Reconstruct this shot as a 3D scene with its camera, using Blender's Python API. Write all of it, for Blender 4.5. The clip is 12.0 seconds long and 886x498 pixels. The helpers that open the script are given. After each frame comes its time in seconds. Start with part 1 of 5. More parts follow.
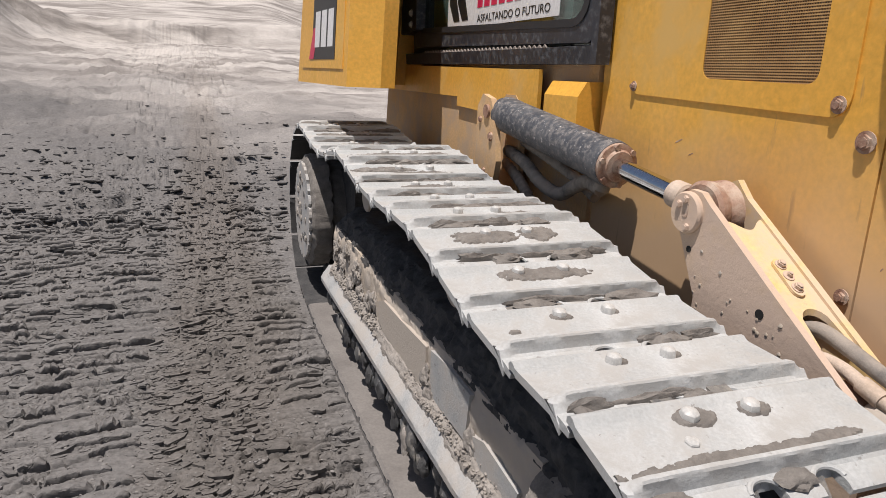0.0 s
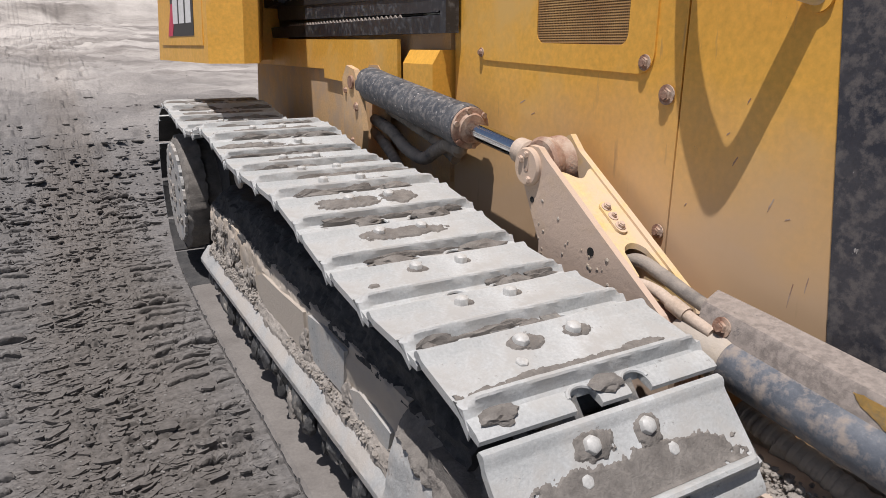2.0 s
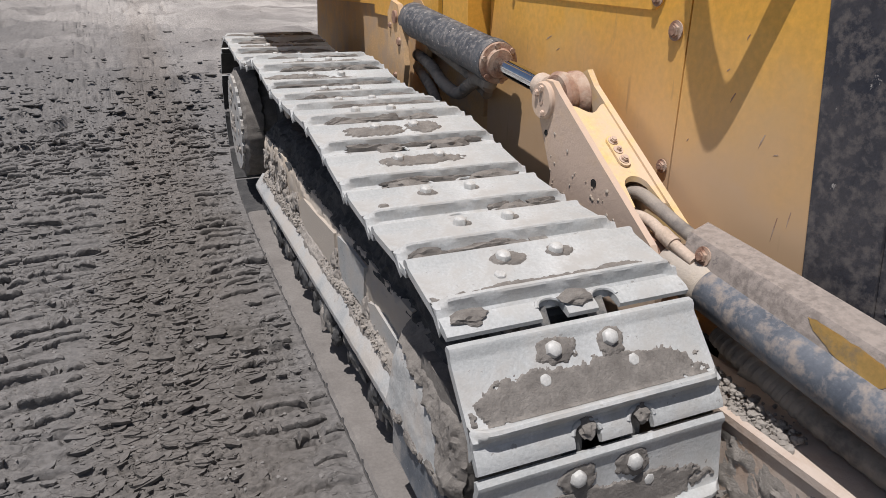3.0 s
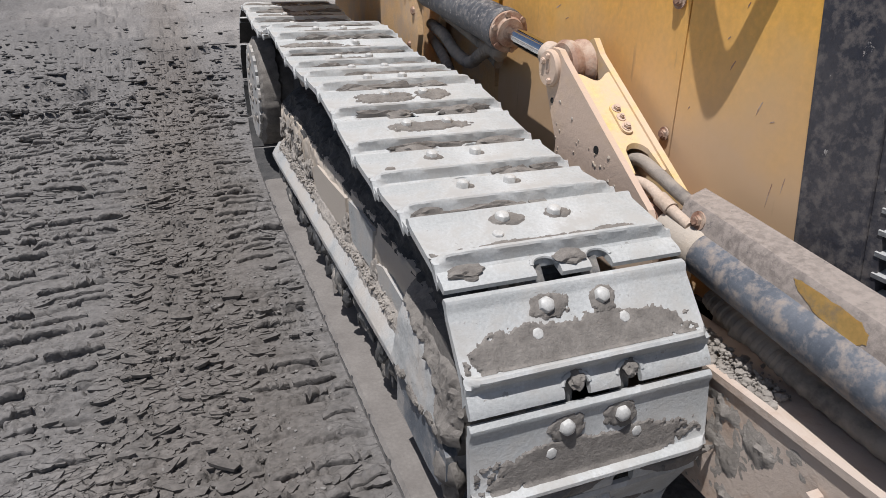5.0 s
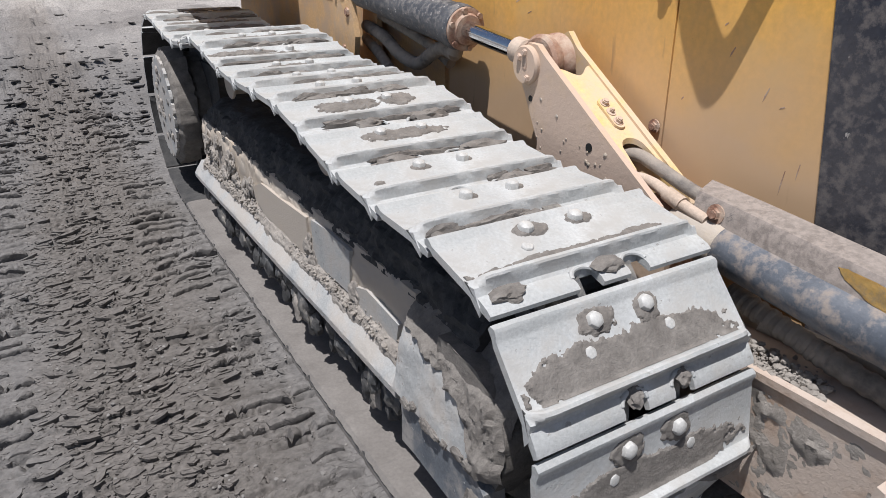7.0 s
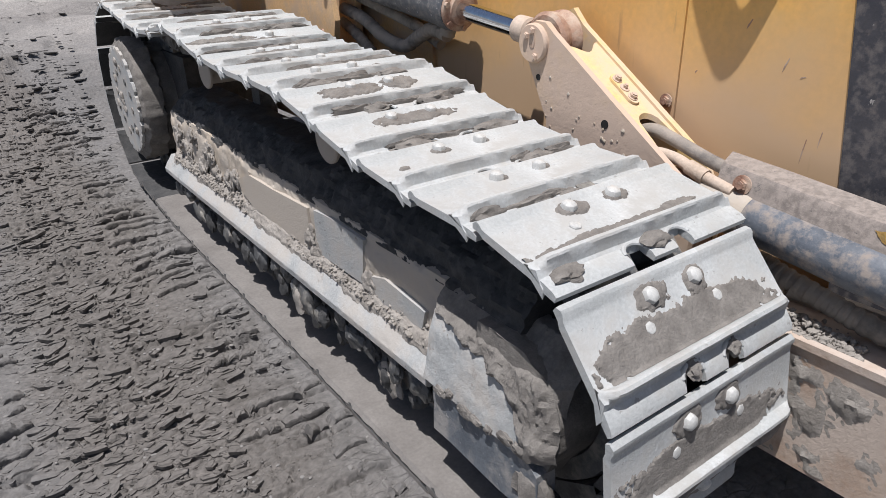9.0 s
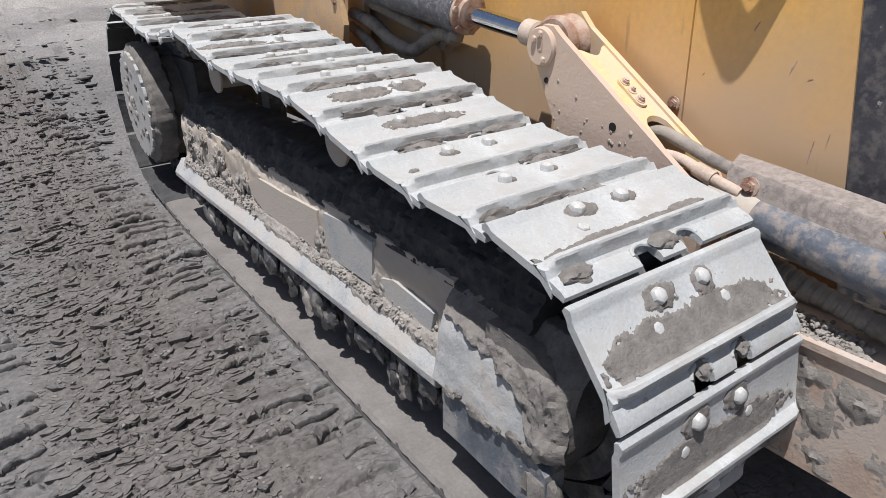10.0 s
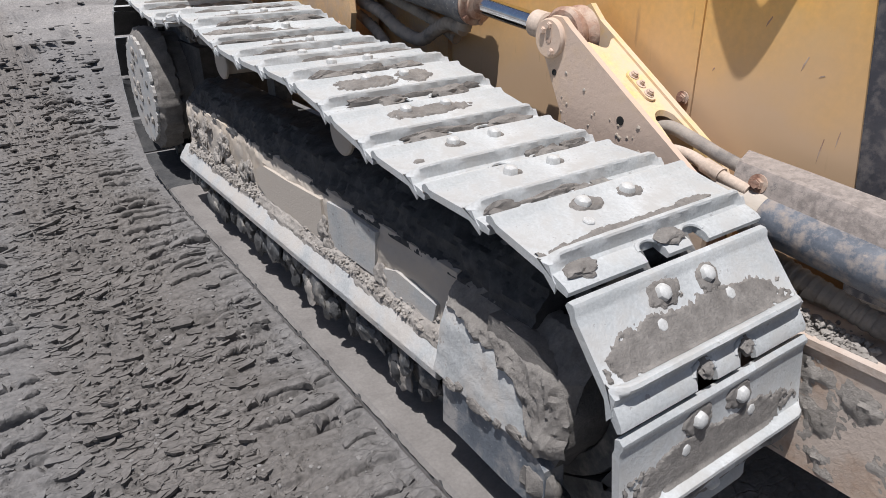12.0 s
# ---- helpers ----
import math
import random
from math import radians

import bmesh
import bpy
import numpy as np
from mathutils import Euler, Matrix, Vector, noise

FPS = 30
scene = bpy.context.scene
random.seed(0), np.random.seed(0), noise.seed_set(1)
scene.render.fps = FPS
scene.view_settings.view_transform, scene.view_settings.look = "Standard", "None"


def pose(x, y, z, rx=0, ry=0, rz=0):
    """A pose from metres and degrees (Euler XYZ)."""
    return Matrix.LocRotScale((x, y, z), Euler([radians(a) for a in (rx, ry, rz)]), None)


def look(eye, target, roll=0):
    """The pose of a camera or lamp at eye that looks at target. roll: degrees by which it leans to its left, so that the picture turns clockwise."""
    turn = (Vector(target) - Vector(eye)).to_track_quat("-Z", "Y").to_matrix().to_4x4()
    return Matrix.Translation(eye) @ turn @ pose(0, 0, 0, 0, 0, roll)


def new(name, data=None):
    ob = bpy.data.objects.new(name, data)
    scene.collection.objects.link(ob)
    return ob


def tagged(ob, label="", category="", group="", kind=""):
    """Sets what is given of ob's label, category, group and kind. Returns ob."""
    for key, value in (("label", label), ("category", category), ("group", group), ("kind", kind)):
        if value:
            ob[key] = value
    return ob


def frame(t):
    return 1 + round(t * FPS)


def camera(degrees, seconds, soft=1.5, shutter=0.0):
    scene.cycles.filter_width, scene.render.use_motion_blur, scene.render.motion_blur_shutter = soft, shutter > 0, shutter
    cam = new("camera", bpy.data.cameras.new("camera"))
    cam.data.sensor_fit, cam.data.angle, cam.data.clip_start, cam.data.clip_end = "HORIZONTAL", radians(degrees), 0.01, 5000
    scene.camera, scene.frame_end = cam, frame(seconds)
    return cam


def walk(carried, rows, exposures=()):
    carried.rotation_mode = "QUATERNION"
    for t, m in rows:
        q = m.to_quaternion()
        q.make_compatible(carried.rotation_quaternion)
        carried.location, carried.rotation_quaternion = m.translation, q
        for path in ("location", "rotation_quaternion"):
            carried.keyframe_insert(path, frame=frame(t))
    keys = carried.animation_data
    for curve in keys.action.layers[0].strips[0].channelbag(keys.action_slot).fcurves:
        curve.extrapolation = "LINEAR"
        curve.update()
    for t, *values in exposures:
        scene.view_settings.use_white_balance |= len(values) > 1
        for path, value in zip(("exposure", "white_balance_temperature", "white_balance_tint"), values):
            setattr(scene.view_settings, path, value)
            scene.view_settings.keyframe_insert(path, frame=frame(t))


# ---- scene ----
cam = camera(66.9, 12.0, soft=0.6)
PATH = [
    (0, (-0.505, -0.555, 1.27), (0.165, 1.261, 0.765), 2.3),
    (0.5, (-0.485, -0.568, 1.262), (0.311, 1.187, 0.727), 1.1),
    (1, (-0.501, -0.598, 1.266), (0.412, 1.1, 0.732), 0.5),
    (1.5, (-0.504, -0.637, 1.274), (0.515, 0.993, 0.724), 0.4),
    (2, (-0.47, -0.692, 1.275), (0.468, 0.977, 0.696), 0.2),
    (2.5, (-0.423, -0.79, 1.281), (0.416, 0.9, 0.618), 0.8),
    (3, (-0.397, -0.871, 1.269), (0.335, 0.838, 0.531), 0.6),
    (3.2, (-0.389, -0.887, 1.265), (0.311, 0.827, 0.507), 0.3),
    (4.8, (-0.392, -0.943, 1.267), (0.289, 0.761, 0.471), 0.5),
    (5, (-0.388, -0.943, 1.261), (0.282, 0.76, 0.455), 0.8),
    (5.5, (-0.385, -0.942, 1.255), (0.278, 0.752, 0.424), 0.9),
    (6, (-0.398, -0.929, 1.252), (0.275, 0.757, 0.412), 0.1),
    (6.5, (-0.441, -0.873, 1.249), (0.336, 0.785, 0.444), 1.0),
    (7, (-0.531, -0.725, 1.238), (0.398, 0.855, 0.438), -0.6),
    (7.2, (-0.563, -0.684, 1.235), (0.419, 0.859, 0.426), -1.9),
    (8.8, (-0.66, -0.614, 1.232), (0.387, 0.865, 0.386), -1.8),
    (9, (-0.667, -0.61, 1.23), (0.381, 0.87, 0.387), -1.5),
    (9.5, (-0.669, -0.611, 1.228), (0.368, 0.868, 0.37), -1.7),
    (10, (-0.678, -0.618, 1.23), (0.356, 0.878, 0.399), -1.8),
    (10.5, (-0.677, -0.614, 1.23), (0.349, 0.89, 0.403), -1.6),
    (11, (-0.675, -0.616, 1.232), (0.361, 0.879, 0.4), -1.2),
    (11.5, (-0.677, -0.617, 1.23), (0.353, 0.873, 0.381), -1.1),
    (12, (-0.673, -0.611, 1.227), (0.346, 0.883, 0.372), -0.8),
]
walk(cam, [(t, look(eye, target, roll)) for t, eye, target, roll in PATH], [(0, 0.02, 6750, 14), (0.5, -0.03, 6700, 13), (1.5, -0.05, 6600, 14), (3, -0.09, 6500, 13), (5.5, 0.02, 6350, 12), (9, 0.16, 6300, 12), (12, 0.17, 6250, 12)])

# ---- world and sun ----
SUN_TO = Vector((-0.26, -0.16, 0.95)).normalized()
world = bpy.data.worlds.new("sky")
scene.world = world
world.use_nodes = True
wn = world.node_tree.nodes
sky = wn.new("ShaderNodeTexSky")
sky.sky_type = "NISHITA"
sky.sun_disc = False
sky.sun_elevation = math.asin(SUN_TO.z)
sky.sun_rotation = math.atan2(SUN_TO.x, SUN_TO.y)
sky.dust_density = 2.0
world.node_tree.links.new(sky.outputs["Color"], wn["Background"].inputs["Color"])
wn["Background"].inputs["Strength"].default_value = 0.062
sun = new("sun", bpy.data.lights.new("sun", "SUN"))
sun.data.energy = 4.8
sun.data.angle = radians(0.53)
sun.data.color = (1.0, 0.97, 0.93)
sun.matrix_world = look(SUN_TO * 30, (0, 0, 0))
scene.view_settings.exposure = 0.0


# ---- materials ----
def material(name, colors, rough=0.7, metal=0.0, scale=6.0, fine=90.0, bump=0.15, dust=None, dust_amount=0.0, dust_scale=3.0, detail=8.0, chips=None, chip_amount=0.0, chip_scale=14.0):
    """Colour varied at two scales, fine relief, patches of dust and of a worn layer."""
    m = bpy.data.materials.new(name)
    m.use_nodes = True
    n, l = m.node_tree.nodes, m.node_tree.links
    b = n["Principled BSDF"]
    co = n.new("ShaderNodeTexCoord").outputs["Object"]

    def noisy(s, d=detail, r=0.6):
        t = n.new("ShaderNodeTexNoise")
        t.inputs["Scale"].default_value, t.inputs["Detail"].default_value, t.inputs["Roughness"].default_value = s, d, r
        l.new(co, t.inputs["Vector"])
        return t.outputs["Fac"]

    def ramp(fac, lo, hi, c0=(0, 0, 0), c1=(1, 1, 1)):
        r = n.new("ShaderNodeValToRGB")
        r.color_ramp.elements[0].position, r.color_ramp.elements[1].position = lo, hi
        r.color_ramp.elements[0].color, r.color_ramp.elements[1].color = (*c0, 1), (*c1, 1)
        l.new(fac, r.inputs["Fac"])
        return r.outputs["Color"]

    def mix(fac, a, c, kind="MIX"):
        x = n.new("ShaderNodeMix")
        x.data_type, x.blend_type = "RGBA", kind
        for s, v in ((x.inputs[0], fac), (x.inputs[6], a), (x.inputs[7], c)):
            if isinstance(v, (int, float)):
                s.default_value = v
            elif isinstance(v, tuple):
                s.default_value = (*v, 1)
            else:
                l.new(v, s)
        return x.outputs[2]

    col = ramp(noisy(scale), 0.32, 0.68, colors[0], colors[1])
    col = mix(0.55, col, ramp(noisy(fine, 4), 0.25, 0.75, (0.66, 0.66, 0.66), (1.15, 1.15, 1.15)), "MULTIPLY")
    rg = rough
    if chips:
        cf = ramp(noisy(chip_scale, 6, 0.7), 0.62 - chip_amount * 0.3, 0.65 - chip_amount * 0.3)
        col = mix(cf, col, chips)
    if dust:
        df = ramp(noisy(dust_scale, 9, 0.68), 0.60 - dust_amount * 0.4, 0.72 - dust_amount * 0.3)
        col = mix(df, col, dust)
        rr = n.new("ShaderNodeMix")
        l.new(df, rr.inputs[0])
        rr.inputs[2].default_value, rr.inputs[3].default_value = rough, 0.95
        l.new(rr.outputs[0], b.inputs["Roughness"])
    else:
        b.inputs["Roughness"].default_value = rg
    l.new(col, b.inputs["Base Color"])
    b.inputs["Metallic"].default_value = metal
    bp = n.new("ShaderNodeBump")
    bp.inputs["Strength"].default_value, bp.inputs["Distance"].default_value = min(1.0, bump), 0.004
    l.new(noisy(fine * 0.7, 9, 0.7), bp.inputs["Height"])
    l.new(bp.outputs["Normal"], b.inputs["Normal"])
    return m


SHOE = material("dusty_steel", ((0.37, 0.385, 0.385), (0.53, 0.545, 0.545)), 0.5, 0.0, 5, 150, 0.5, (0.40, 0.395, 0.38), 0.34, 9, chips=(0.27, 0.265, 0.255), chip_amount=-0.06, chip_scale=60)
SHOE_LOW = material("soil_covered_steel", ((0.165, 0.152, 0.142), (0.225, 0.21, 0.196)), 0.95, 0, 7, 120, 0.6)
BOLT = material("worn_bright_steel", ((0.42, 0.42, 0.41), (0.62, 0.62, 0.60)), 0.4, 0.0, 30, 200, 0.2)
MUD = material("dried_mud", ((0.155, 0.142, 0.13), (0.25, 0.232, 0.212)), 0.95, 0, 25, 170, 1.0)
# oily mud, darkened further to deepen the shade under the upper run
MUD_SHADED = material("oily_mud_shaded", ((0.035, 0.036, 0.038), (0.085, 0.083, 0.082)), 0.85, 0, 18, 120, 1.0)
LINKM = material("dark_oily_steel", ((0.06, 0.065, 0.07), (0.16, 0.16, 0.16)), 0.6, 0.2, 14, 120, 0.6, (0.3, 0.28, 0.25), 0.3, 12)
FRAME = material("dusty_frame_paint", ((0.46, 0.37, 0.27), (0.55, 0.46, 0.36)), 0.85, 0, 4, 110, 0.6, (0.45, 0.40, 0.345), 0.75, 3)
GUARD = material("worn_grey_guard", ((0.36, 0.37, 0.37), (0.50, 0.505, 0.50)), 0.7, 0, 7, 130, 0.6, (0.42, 0.395, 0.365), 0.45, 7, chips=(0.22, 0.20, 0.185), chip_amount=0.0, chip_scale=26)
BLUEPLATE = material("blue_grey_plate", ((0.10, 0.117, 0.14), (0.18, 0.20, 0.225)), 0.6, 0, 9, 130, 0.5, (0.33, 0.315, 0.30), 0.34, 11, chips=(0.48, 0.48, 0.47), chip_amount=-0.05, chip_scale=60)
CRUST = material("soil_crust", ((0.24, 0.218, 0.195), (0.38, 0.35, 0.318)), 0.95, 0, 16, 140, 1.0)
YELLOW = material("yellow_paint", ((0.78, 0.405, 0.062), (0.84, 0.46, 0.085)), 0.42, 0, 2.2, 60, 0.06, (0.70, 0.43, 0.13), 0.18, 2.4, chips=(0.16, 0.09, 0.04), chip_amount=-0.28, chip_scale=22)
YELLOW_WORN = material("worn_orange_yellow_paint", ((0.62, 0.40, 0.12), (0.72, 0.48, 0.17)), 0.6, 0, 6, 90, 0.2, (0.36, 0.29, 0.22), 0.25, 14)
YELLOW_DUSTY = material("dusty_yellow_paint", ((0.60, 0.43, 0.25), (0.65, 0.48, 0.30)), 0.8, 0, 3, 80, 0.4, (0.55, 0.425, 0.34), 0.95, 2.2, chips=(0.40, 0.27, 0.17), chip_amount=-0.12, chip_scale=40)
# paler copy of the yellow paint, with sunlight put into the colour
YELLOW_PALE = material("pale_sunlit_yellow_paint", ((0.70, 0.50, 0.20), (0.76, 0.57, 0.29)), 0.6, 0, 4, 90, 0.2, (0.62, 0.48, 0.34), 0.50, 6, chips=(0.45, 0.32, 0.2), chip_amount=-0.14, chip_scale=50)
BROWN = material("earth_coated_yellow_steel", ((0.60, 0.38, 0.18), (0.68, 0.45, 0.24)), 0.85, 0, 4, 100, 0.4, (0.50, 0.36, 0.24), 0.40, 6)
BLACK = material("worn_black_paint", ((0.022, 0.026, 0.040), (0.085, 0.080, 0.085)), 0.5, 0, 4, 90, 0.3, (0.13, 0.118, 0.115), 0.30, 40, chips=(0.40, 0.38, 0.36), chip_amount=-0.06, chip_scale=17)
CABBLACK = material("black_cab_paint", ((0.020, 0.023, 0.032), (0.042, 0.046, 0.056)), 0.4, 0, 5, 90, 0.15, (0.13, 0.13, 0.135), 0.24, 40)
CYLBLACK = material("chipped_black_cylinder", ((0.045, 0.052, 0.065), (0.10, 0.105, 0.115)), 0.5, 0, 8, 120, 0.4, (0.20, 0.19, 0.185), 0.30, 45, chips=(0.5, 0.48, 0.46), chip_amount=0.0, chip_scale=60)
CHROME = material("chrome_rod", ((0.72, 0.73, 0.75), (0.80, 0.81, 0.83)), 0.12, 1.0, 4, 60, 0.02)
RUST = material("rusty_casting", ((0.24, 0.12, 0.08), (0.46, 0.30, 0.22)), 0.85, 0, 18, 130, 0.8, (0.50, 0.39, 0.31), 0.36, 12)
HOSE = material("dusty_rubber_hose", ((0.14, 0.128, 0.118), (0.25, 0.225, 0.205)), 0.85, 0, 14, 140, 0.5, (0.32, 0.28, 0.24), 0.6, 7)
RUBBER = material("black_rubber", ((0.02, 0.02, 0.022), (0.035, 0.035, 0.038)), 0.6, 0, 8, 100, 0.1)
GUARDRUST = material("worn_brown_black_guard", ((0.17, 0.145, 0.13), (0.27, 0.235, 0.21)), 0.7, 0, 5, 110, 0.5, (0.31, 0.268, 0.24), 0.46, 60, chips=(0.09, 0.085, 0.085), chip_amount=-0.06, chip_scale=50)
PALEHOSE = material("tan_dusted_hose", ((0.46, 0.36, 0.28), (0.56, 0.46, 0.38)), 0.85, 0, 14, 140, 0.5)
SCREEN = material("rusty_wire_screen", ((0.30, 0.16, 0.06), (0.46, 0.28, 0.11)), 0.7, 0, 8, 150, 0.3)
# near-black that stands in for shade inside closed spaces and holes
INSIDE = material("unlit_inside_black", ((0.012, 0.012, 0.012), (0.02, 0.02, 0.02)), 0.9, 0)
WHITE = material("white_vinyl", ((0.78, 0.78, 0.78), (0.82, 0.82, 0.82)), 0.35, 0, 3, 60, 0.02)
RED = material("red_vinyl", ((0.62, 0.02, 0.08), (0.68, 0.03, 0.10)), 0.4, 0, 3, 60, 0.02)
INK = material("black_vinyl", ((0.012, 0.012, 0.013), (0.02, 0.02, 0.02)), 0.4, 0, 3, 60, 0.02)
CLOD = material("dry_soil_crumbs", ((0.17, 0.162, 0.155), (0.26, 0.247, 0.235)), 0.95, 0, 9, 60, 0.5)
ANGLEBLACK = material("dusty_black_cylinder", ((0.075, 0.088, 0.11), (0.15, 0.165, 0.19)), 0.45, 0, 9, 120, 0.3, (0.27, 0.235, 0.21), 0.34, 30, chips=(0.42, 0.38, 0.34), chip_amount=-0.10, chip_scale=60)
BEAM = material("earth_coated_beam", ((0.38, 0.27, 0.20), (0.50, 0.38, 0.295)), 0.85, 0, 5, 110, 0.6, (0.50, 0.42, 0.36), 0.60, 6)
GLASS = bpy.data.materials.new("tinted_glass")
GLASS.use_nodes = True
gb = GLASS.node_tree.nodes["Principled BSDF"]
gb.inputs["Base Color"].default_value = (0.35, 0.55, 0.52, 1)
gb.inputs["Roughness"].default_value = 0.04
gb.inputs["Transmission Weight"].default_value = 1.0
gb.inputs["IOR"].default_value = 1.45


def soil_material():
    m = bpy.data.materials.new("churned_soil")
    m.use_nodes = True
    n, l = m.node_tree.nodes, m.node_tree.links
    b = n["Principled BSDF"]
    co = n.new("ShaderNodeTexCoord").outputs["Object"]
    outs = []
    for s, d in ((0.35, 6), (3.0, 8), (45.0, 8), (260.0, 4)):
        t = n.new("ShaderNodeTexNoise")
        t.inputs["Scale"].default_value, t.inputs["Detail"].default_value, t.inputs["Roughness"].default_value = s, d, 0.65
        l.new(co, t.inputs["Vector"])
        outs.append(t.outputs["Fac"])
    r = n.new("ShaderNodeValToRGB")
    r.color_ramp.elements[0].position, r.color_ramp.elements[1].position = 0.36, 0.66
    r.color_ramp.elements[0].color, r.color_ramp.elements[1].color = (0.145, 0.140, 0.137, 1), (0.228, 0.219, 0.213, 1)
    add = n.new("ShaderNodeMix")
    add.inputs[0].default_value = 0.55
    l.new(outs[0], add.inputs[2]), l.new(outs[1], add.inputs[3])
    l.new(add.outputs[0], r.inputs["Fac"])
    g = n.new("ShaderNodeValToRGB")
    g.color_ramp.elements[0].position, g.color_ramp.elements[1].position = 0.3, 0.72
    g.color_ramp.elements[0].color, g.color_ramp.elements[1].color = (0.55, 0.55, 0.55, 1), (1.30, 1.29, 1.28, 1)
    l.new(outs[2], g.inputs["Fac"])
    x = n.new("ShaderNodeMix")
    x.data_type, x.blend_type = "RGBA", "MULTIPLY"
    x.inputs[0].default_value = 0.8
    sep = n.new("ShaderNodeSeparateXYZ")
    l.new(co, sep.inputs[0])
    wob = n.new("ShaderNodeMath")
    wob.operation = "MULTIPLY_ADD"
    l.new(outs[0], wob.inputs[0])
    wob.inputs[1].default_value = 14.0
    lean = n.new("ShaderNodeMath")
    lean.operation = "MULTIPLY_ADD"
    l.new(sep.outputs["X"], lean.inputs[0]), l.new(sep.outputs["Y"], lean.inputs[2])
    lean.inputs[1].default_value = 1.1
    l.new(lean.outputs[0], wob.inputs[2])
    dry = n.new("ShaderNodeMapRange")
    dry.inputs["From Min"].default_value, dry.inputs["From Max"].default_value = 14.0, 27.0
    l.new(wob.outputs[0], dry.inputs["Value"])
    pale = n.new("ShaderNodeMix")
    pale.data_type = "RGBA"
    l.new(dry.outputs["Result"], pale.inputs[0]), l.new(r.outputs["Color"], pale.inputs[6])
    flat = n.new("ShaderNodeVectorMath")
    flat.operation = "MULTIPLY"
    l.new(co, flat.inputs[0])
    flat.inputs[1].default_value = (0.30, 1.0, 1.0)
    drawn = n.new("ShaderNodeTexNoise")
    drawn.inputs["Scale"].default_value, drawn.inputs["Detail"].default_value, drawn.inputs["Roughness"].default_value, drawn.inputs["Distortion"].default_value = 0.8, 9.0, 0.62, 0.6
    l.new(flat.outputs["Vector"], drawn.inputs["Vector"])
    streak = n.new("ShaderNodeValToRGB")
    streak.color_ramp.elements[0].position, streak.color_ramp.elements[1].position = 0.38, 0.60
    streak.color_ramp.elements[0].color, streak.color_ramp.elements[1].color = (0.25, 0.228, 0.21, 1), (0.55, 0.515, 0.48, 1)
    l.new(drawn.outputs["Fac"], streak.inputs["Fac"])
    l.new(streak.outputs["Color"], pale.inputs[7])
    # damp browner soil along the churned strip between the prints
    mid = n.new("ShaderNodeMath")
    mid.operation = "MULTIPLY_ADD"
    l.new(outs[1], mid.inputs[0])
    mid.inputs[1].default_value = 0.5
    l.new(sep.outputs["X"], mid.inputs[2])
    damp = n.new("ShaderNodeValToRGB")
    for i, (p, v) in enumerate(((0.32, 0.0), (0.42, 1.0), (0.60, 1.0), (0.72, 0.0))):
        e = damp.color_ramp.elements[i] if i < 2 else damp.color_ramp.elements.new(p)
        e.position, e.color = p, (v, v, v, 1)
    to01 = n.new("ShaderNodeMapRange")
    to01.inputs["From Min"].default_value, to01.inputs["From Max"].default_value = -1.2, 0.8
    l.new(mid.outputs[0], to01.inputs["Value"]), l.new(to01.outputs["Result"], damp.inputs["Fac"])
    fade = n.new("ShaderNodeMath")
    fade.operation, fade.use_clamp = "SUBTRACT", True
    l.new(damp.outputs["Color"], fade.inputs[0]), l.new(dry.outputs["Result"], fade.inputs[1])
    brown = n.new("ShaderNodeMix")
    brown.data_type, brown.blend_type = "RGBA", "MULTIPLY"
    l.new(fade.outputs[0], brown.inputs[0]), l.new(pale.outputs[2], brown.inputs[6])
    brown.inputs[7].default_value = (0.90, 0.865, 0.83, 1)
    l.new(brown.outputs[2], x.inputs[6]), l.new(g.outputs["Color"], x.inputs[7])
    l.new(x.outputs[2], b.inputs["Base Color"])
    b.inputs["Roughness"].default_value = 0.97
    b.inputs["Specular IOR Level"].default_value = 0.2
    bp = n.new("ShaderNodeBump")
    bp.inputs["Strength"].default_value, bp.inputs["Distance"].default_value = 0.7, 0.007
    l.new(outs[2], bp.inputs["Height"])
    br = n.new("ShaderNodeBump")
    br.inputs["Distance"].default_value = 0.14
    l.new(dry.outputs["Result"], br.inputs["Strength"]), l.new(drawn.outputs["Fac"], br.inputs["Height"])
    l.new(br.outputs["Normal"], bp.inputs["Normal"])
    # fine drying cracks between small flakes
    warp = n.new("ShaderNodeTexNoise")
    warp.inputs["Scale"].default_value, warp.inputs["Detail"].default_value = 14.0, 5.0
    l.new(co, warp.inputs["Vector"])
    off = n.new("ShaderNodeVectorMath")
    off.operation = "MULTIPLY_ADD"
    l.new(warp.outputs["Color"], off.inputs[0])
    off.inputs[1].default_value = (0.10, 0.06, 0.0)
    l.new(co, off.inputs[2])
    squash = n.new("ShaderNodeVectorMath")
    squash.operation = "MULTIPLY"
    l.new(off.outputs["Vector"], squash.inputs[0])
    squash.inputs[1].default_value = (15.0, 33.0, 0.0)
    vor = n.new("ShaderNodeTexVoronoi")
    vor.feature = "DISTANCE_TO_EDGE"
    vor.inputs["Scale"].default_value = 1.0
    l.new(squash.outputs["Vector"], vor.inputs["Vector"])
    gap = n.new("ShaderNodeMapRange")
    gap.inputs["From Max"].default_value = 0.10
    l.new(vor.outputs["Distance"], gap.inputs["Value"])
    bc = n.new("ShaderNodeBump")
    bc.inputs["Distance"].default_value = 0.006
    keep = n.new("ShaderNodeMapRange")
    keep.inputs["From Min"].default_value, keep.inputs["From Max"].default_value = 0.40, 0.62
    l.new(outs[1], keep.inputs["Value"]), l.new(keep.outputs["Result"], bc.inputs["Strength"])
    l.new(gap.outputs["Result"], bc.inputs["Height"]), l.new(bp.outputs["Normal"], bc.inputs["Normal"])
    bq = n.new("ShaderNodeBump")
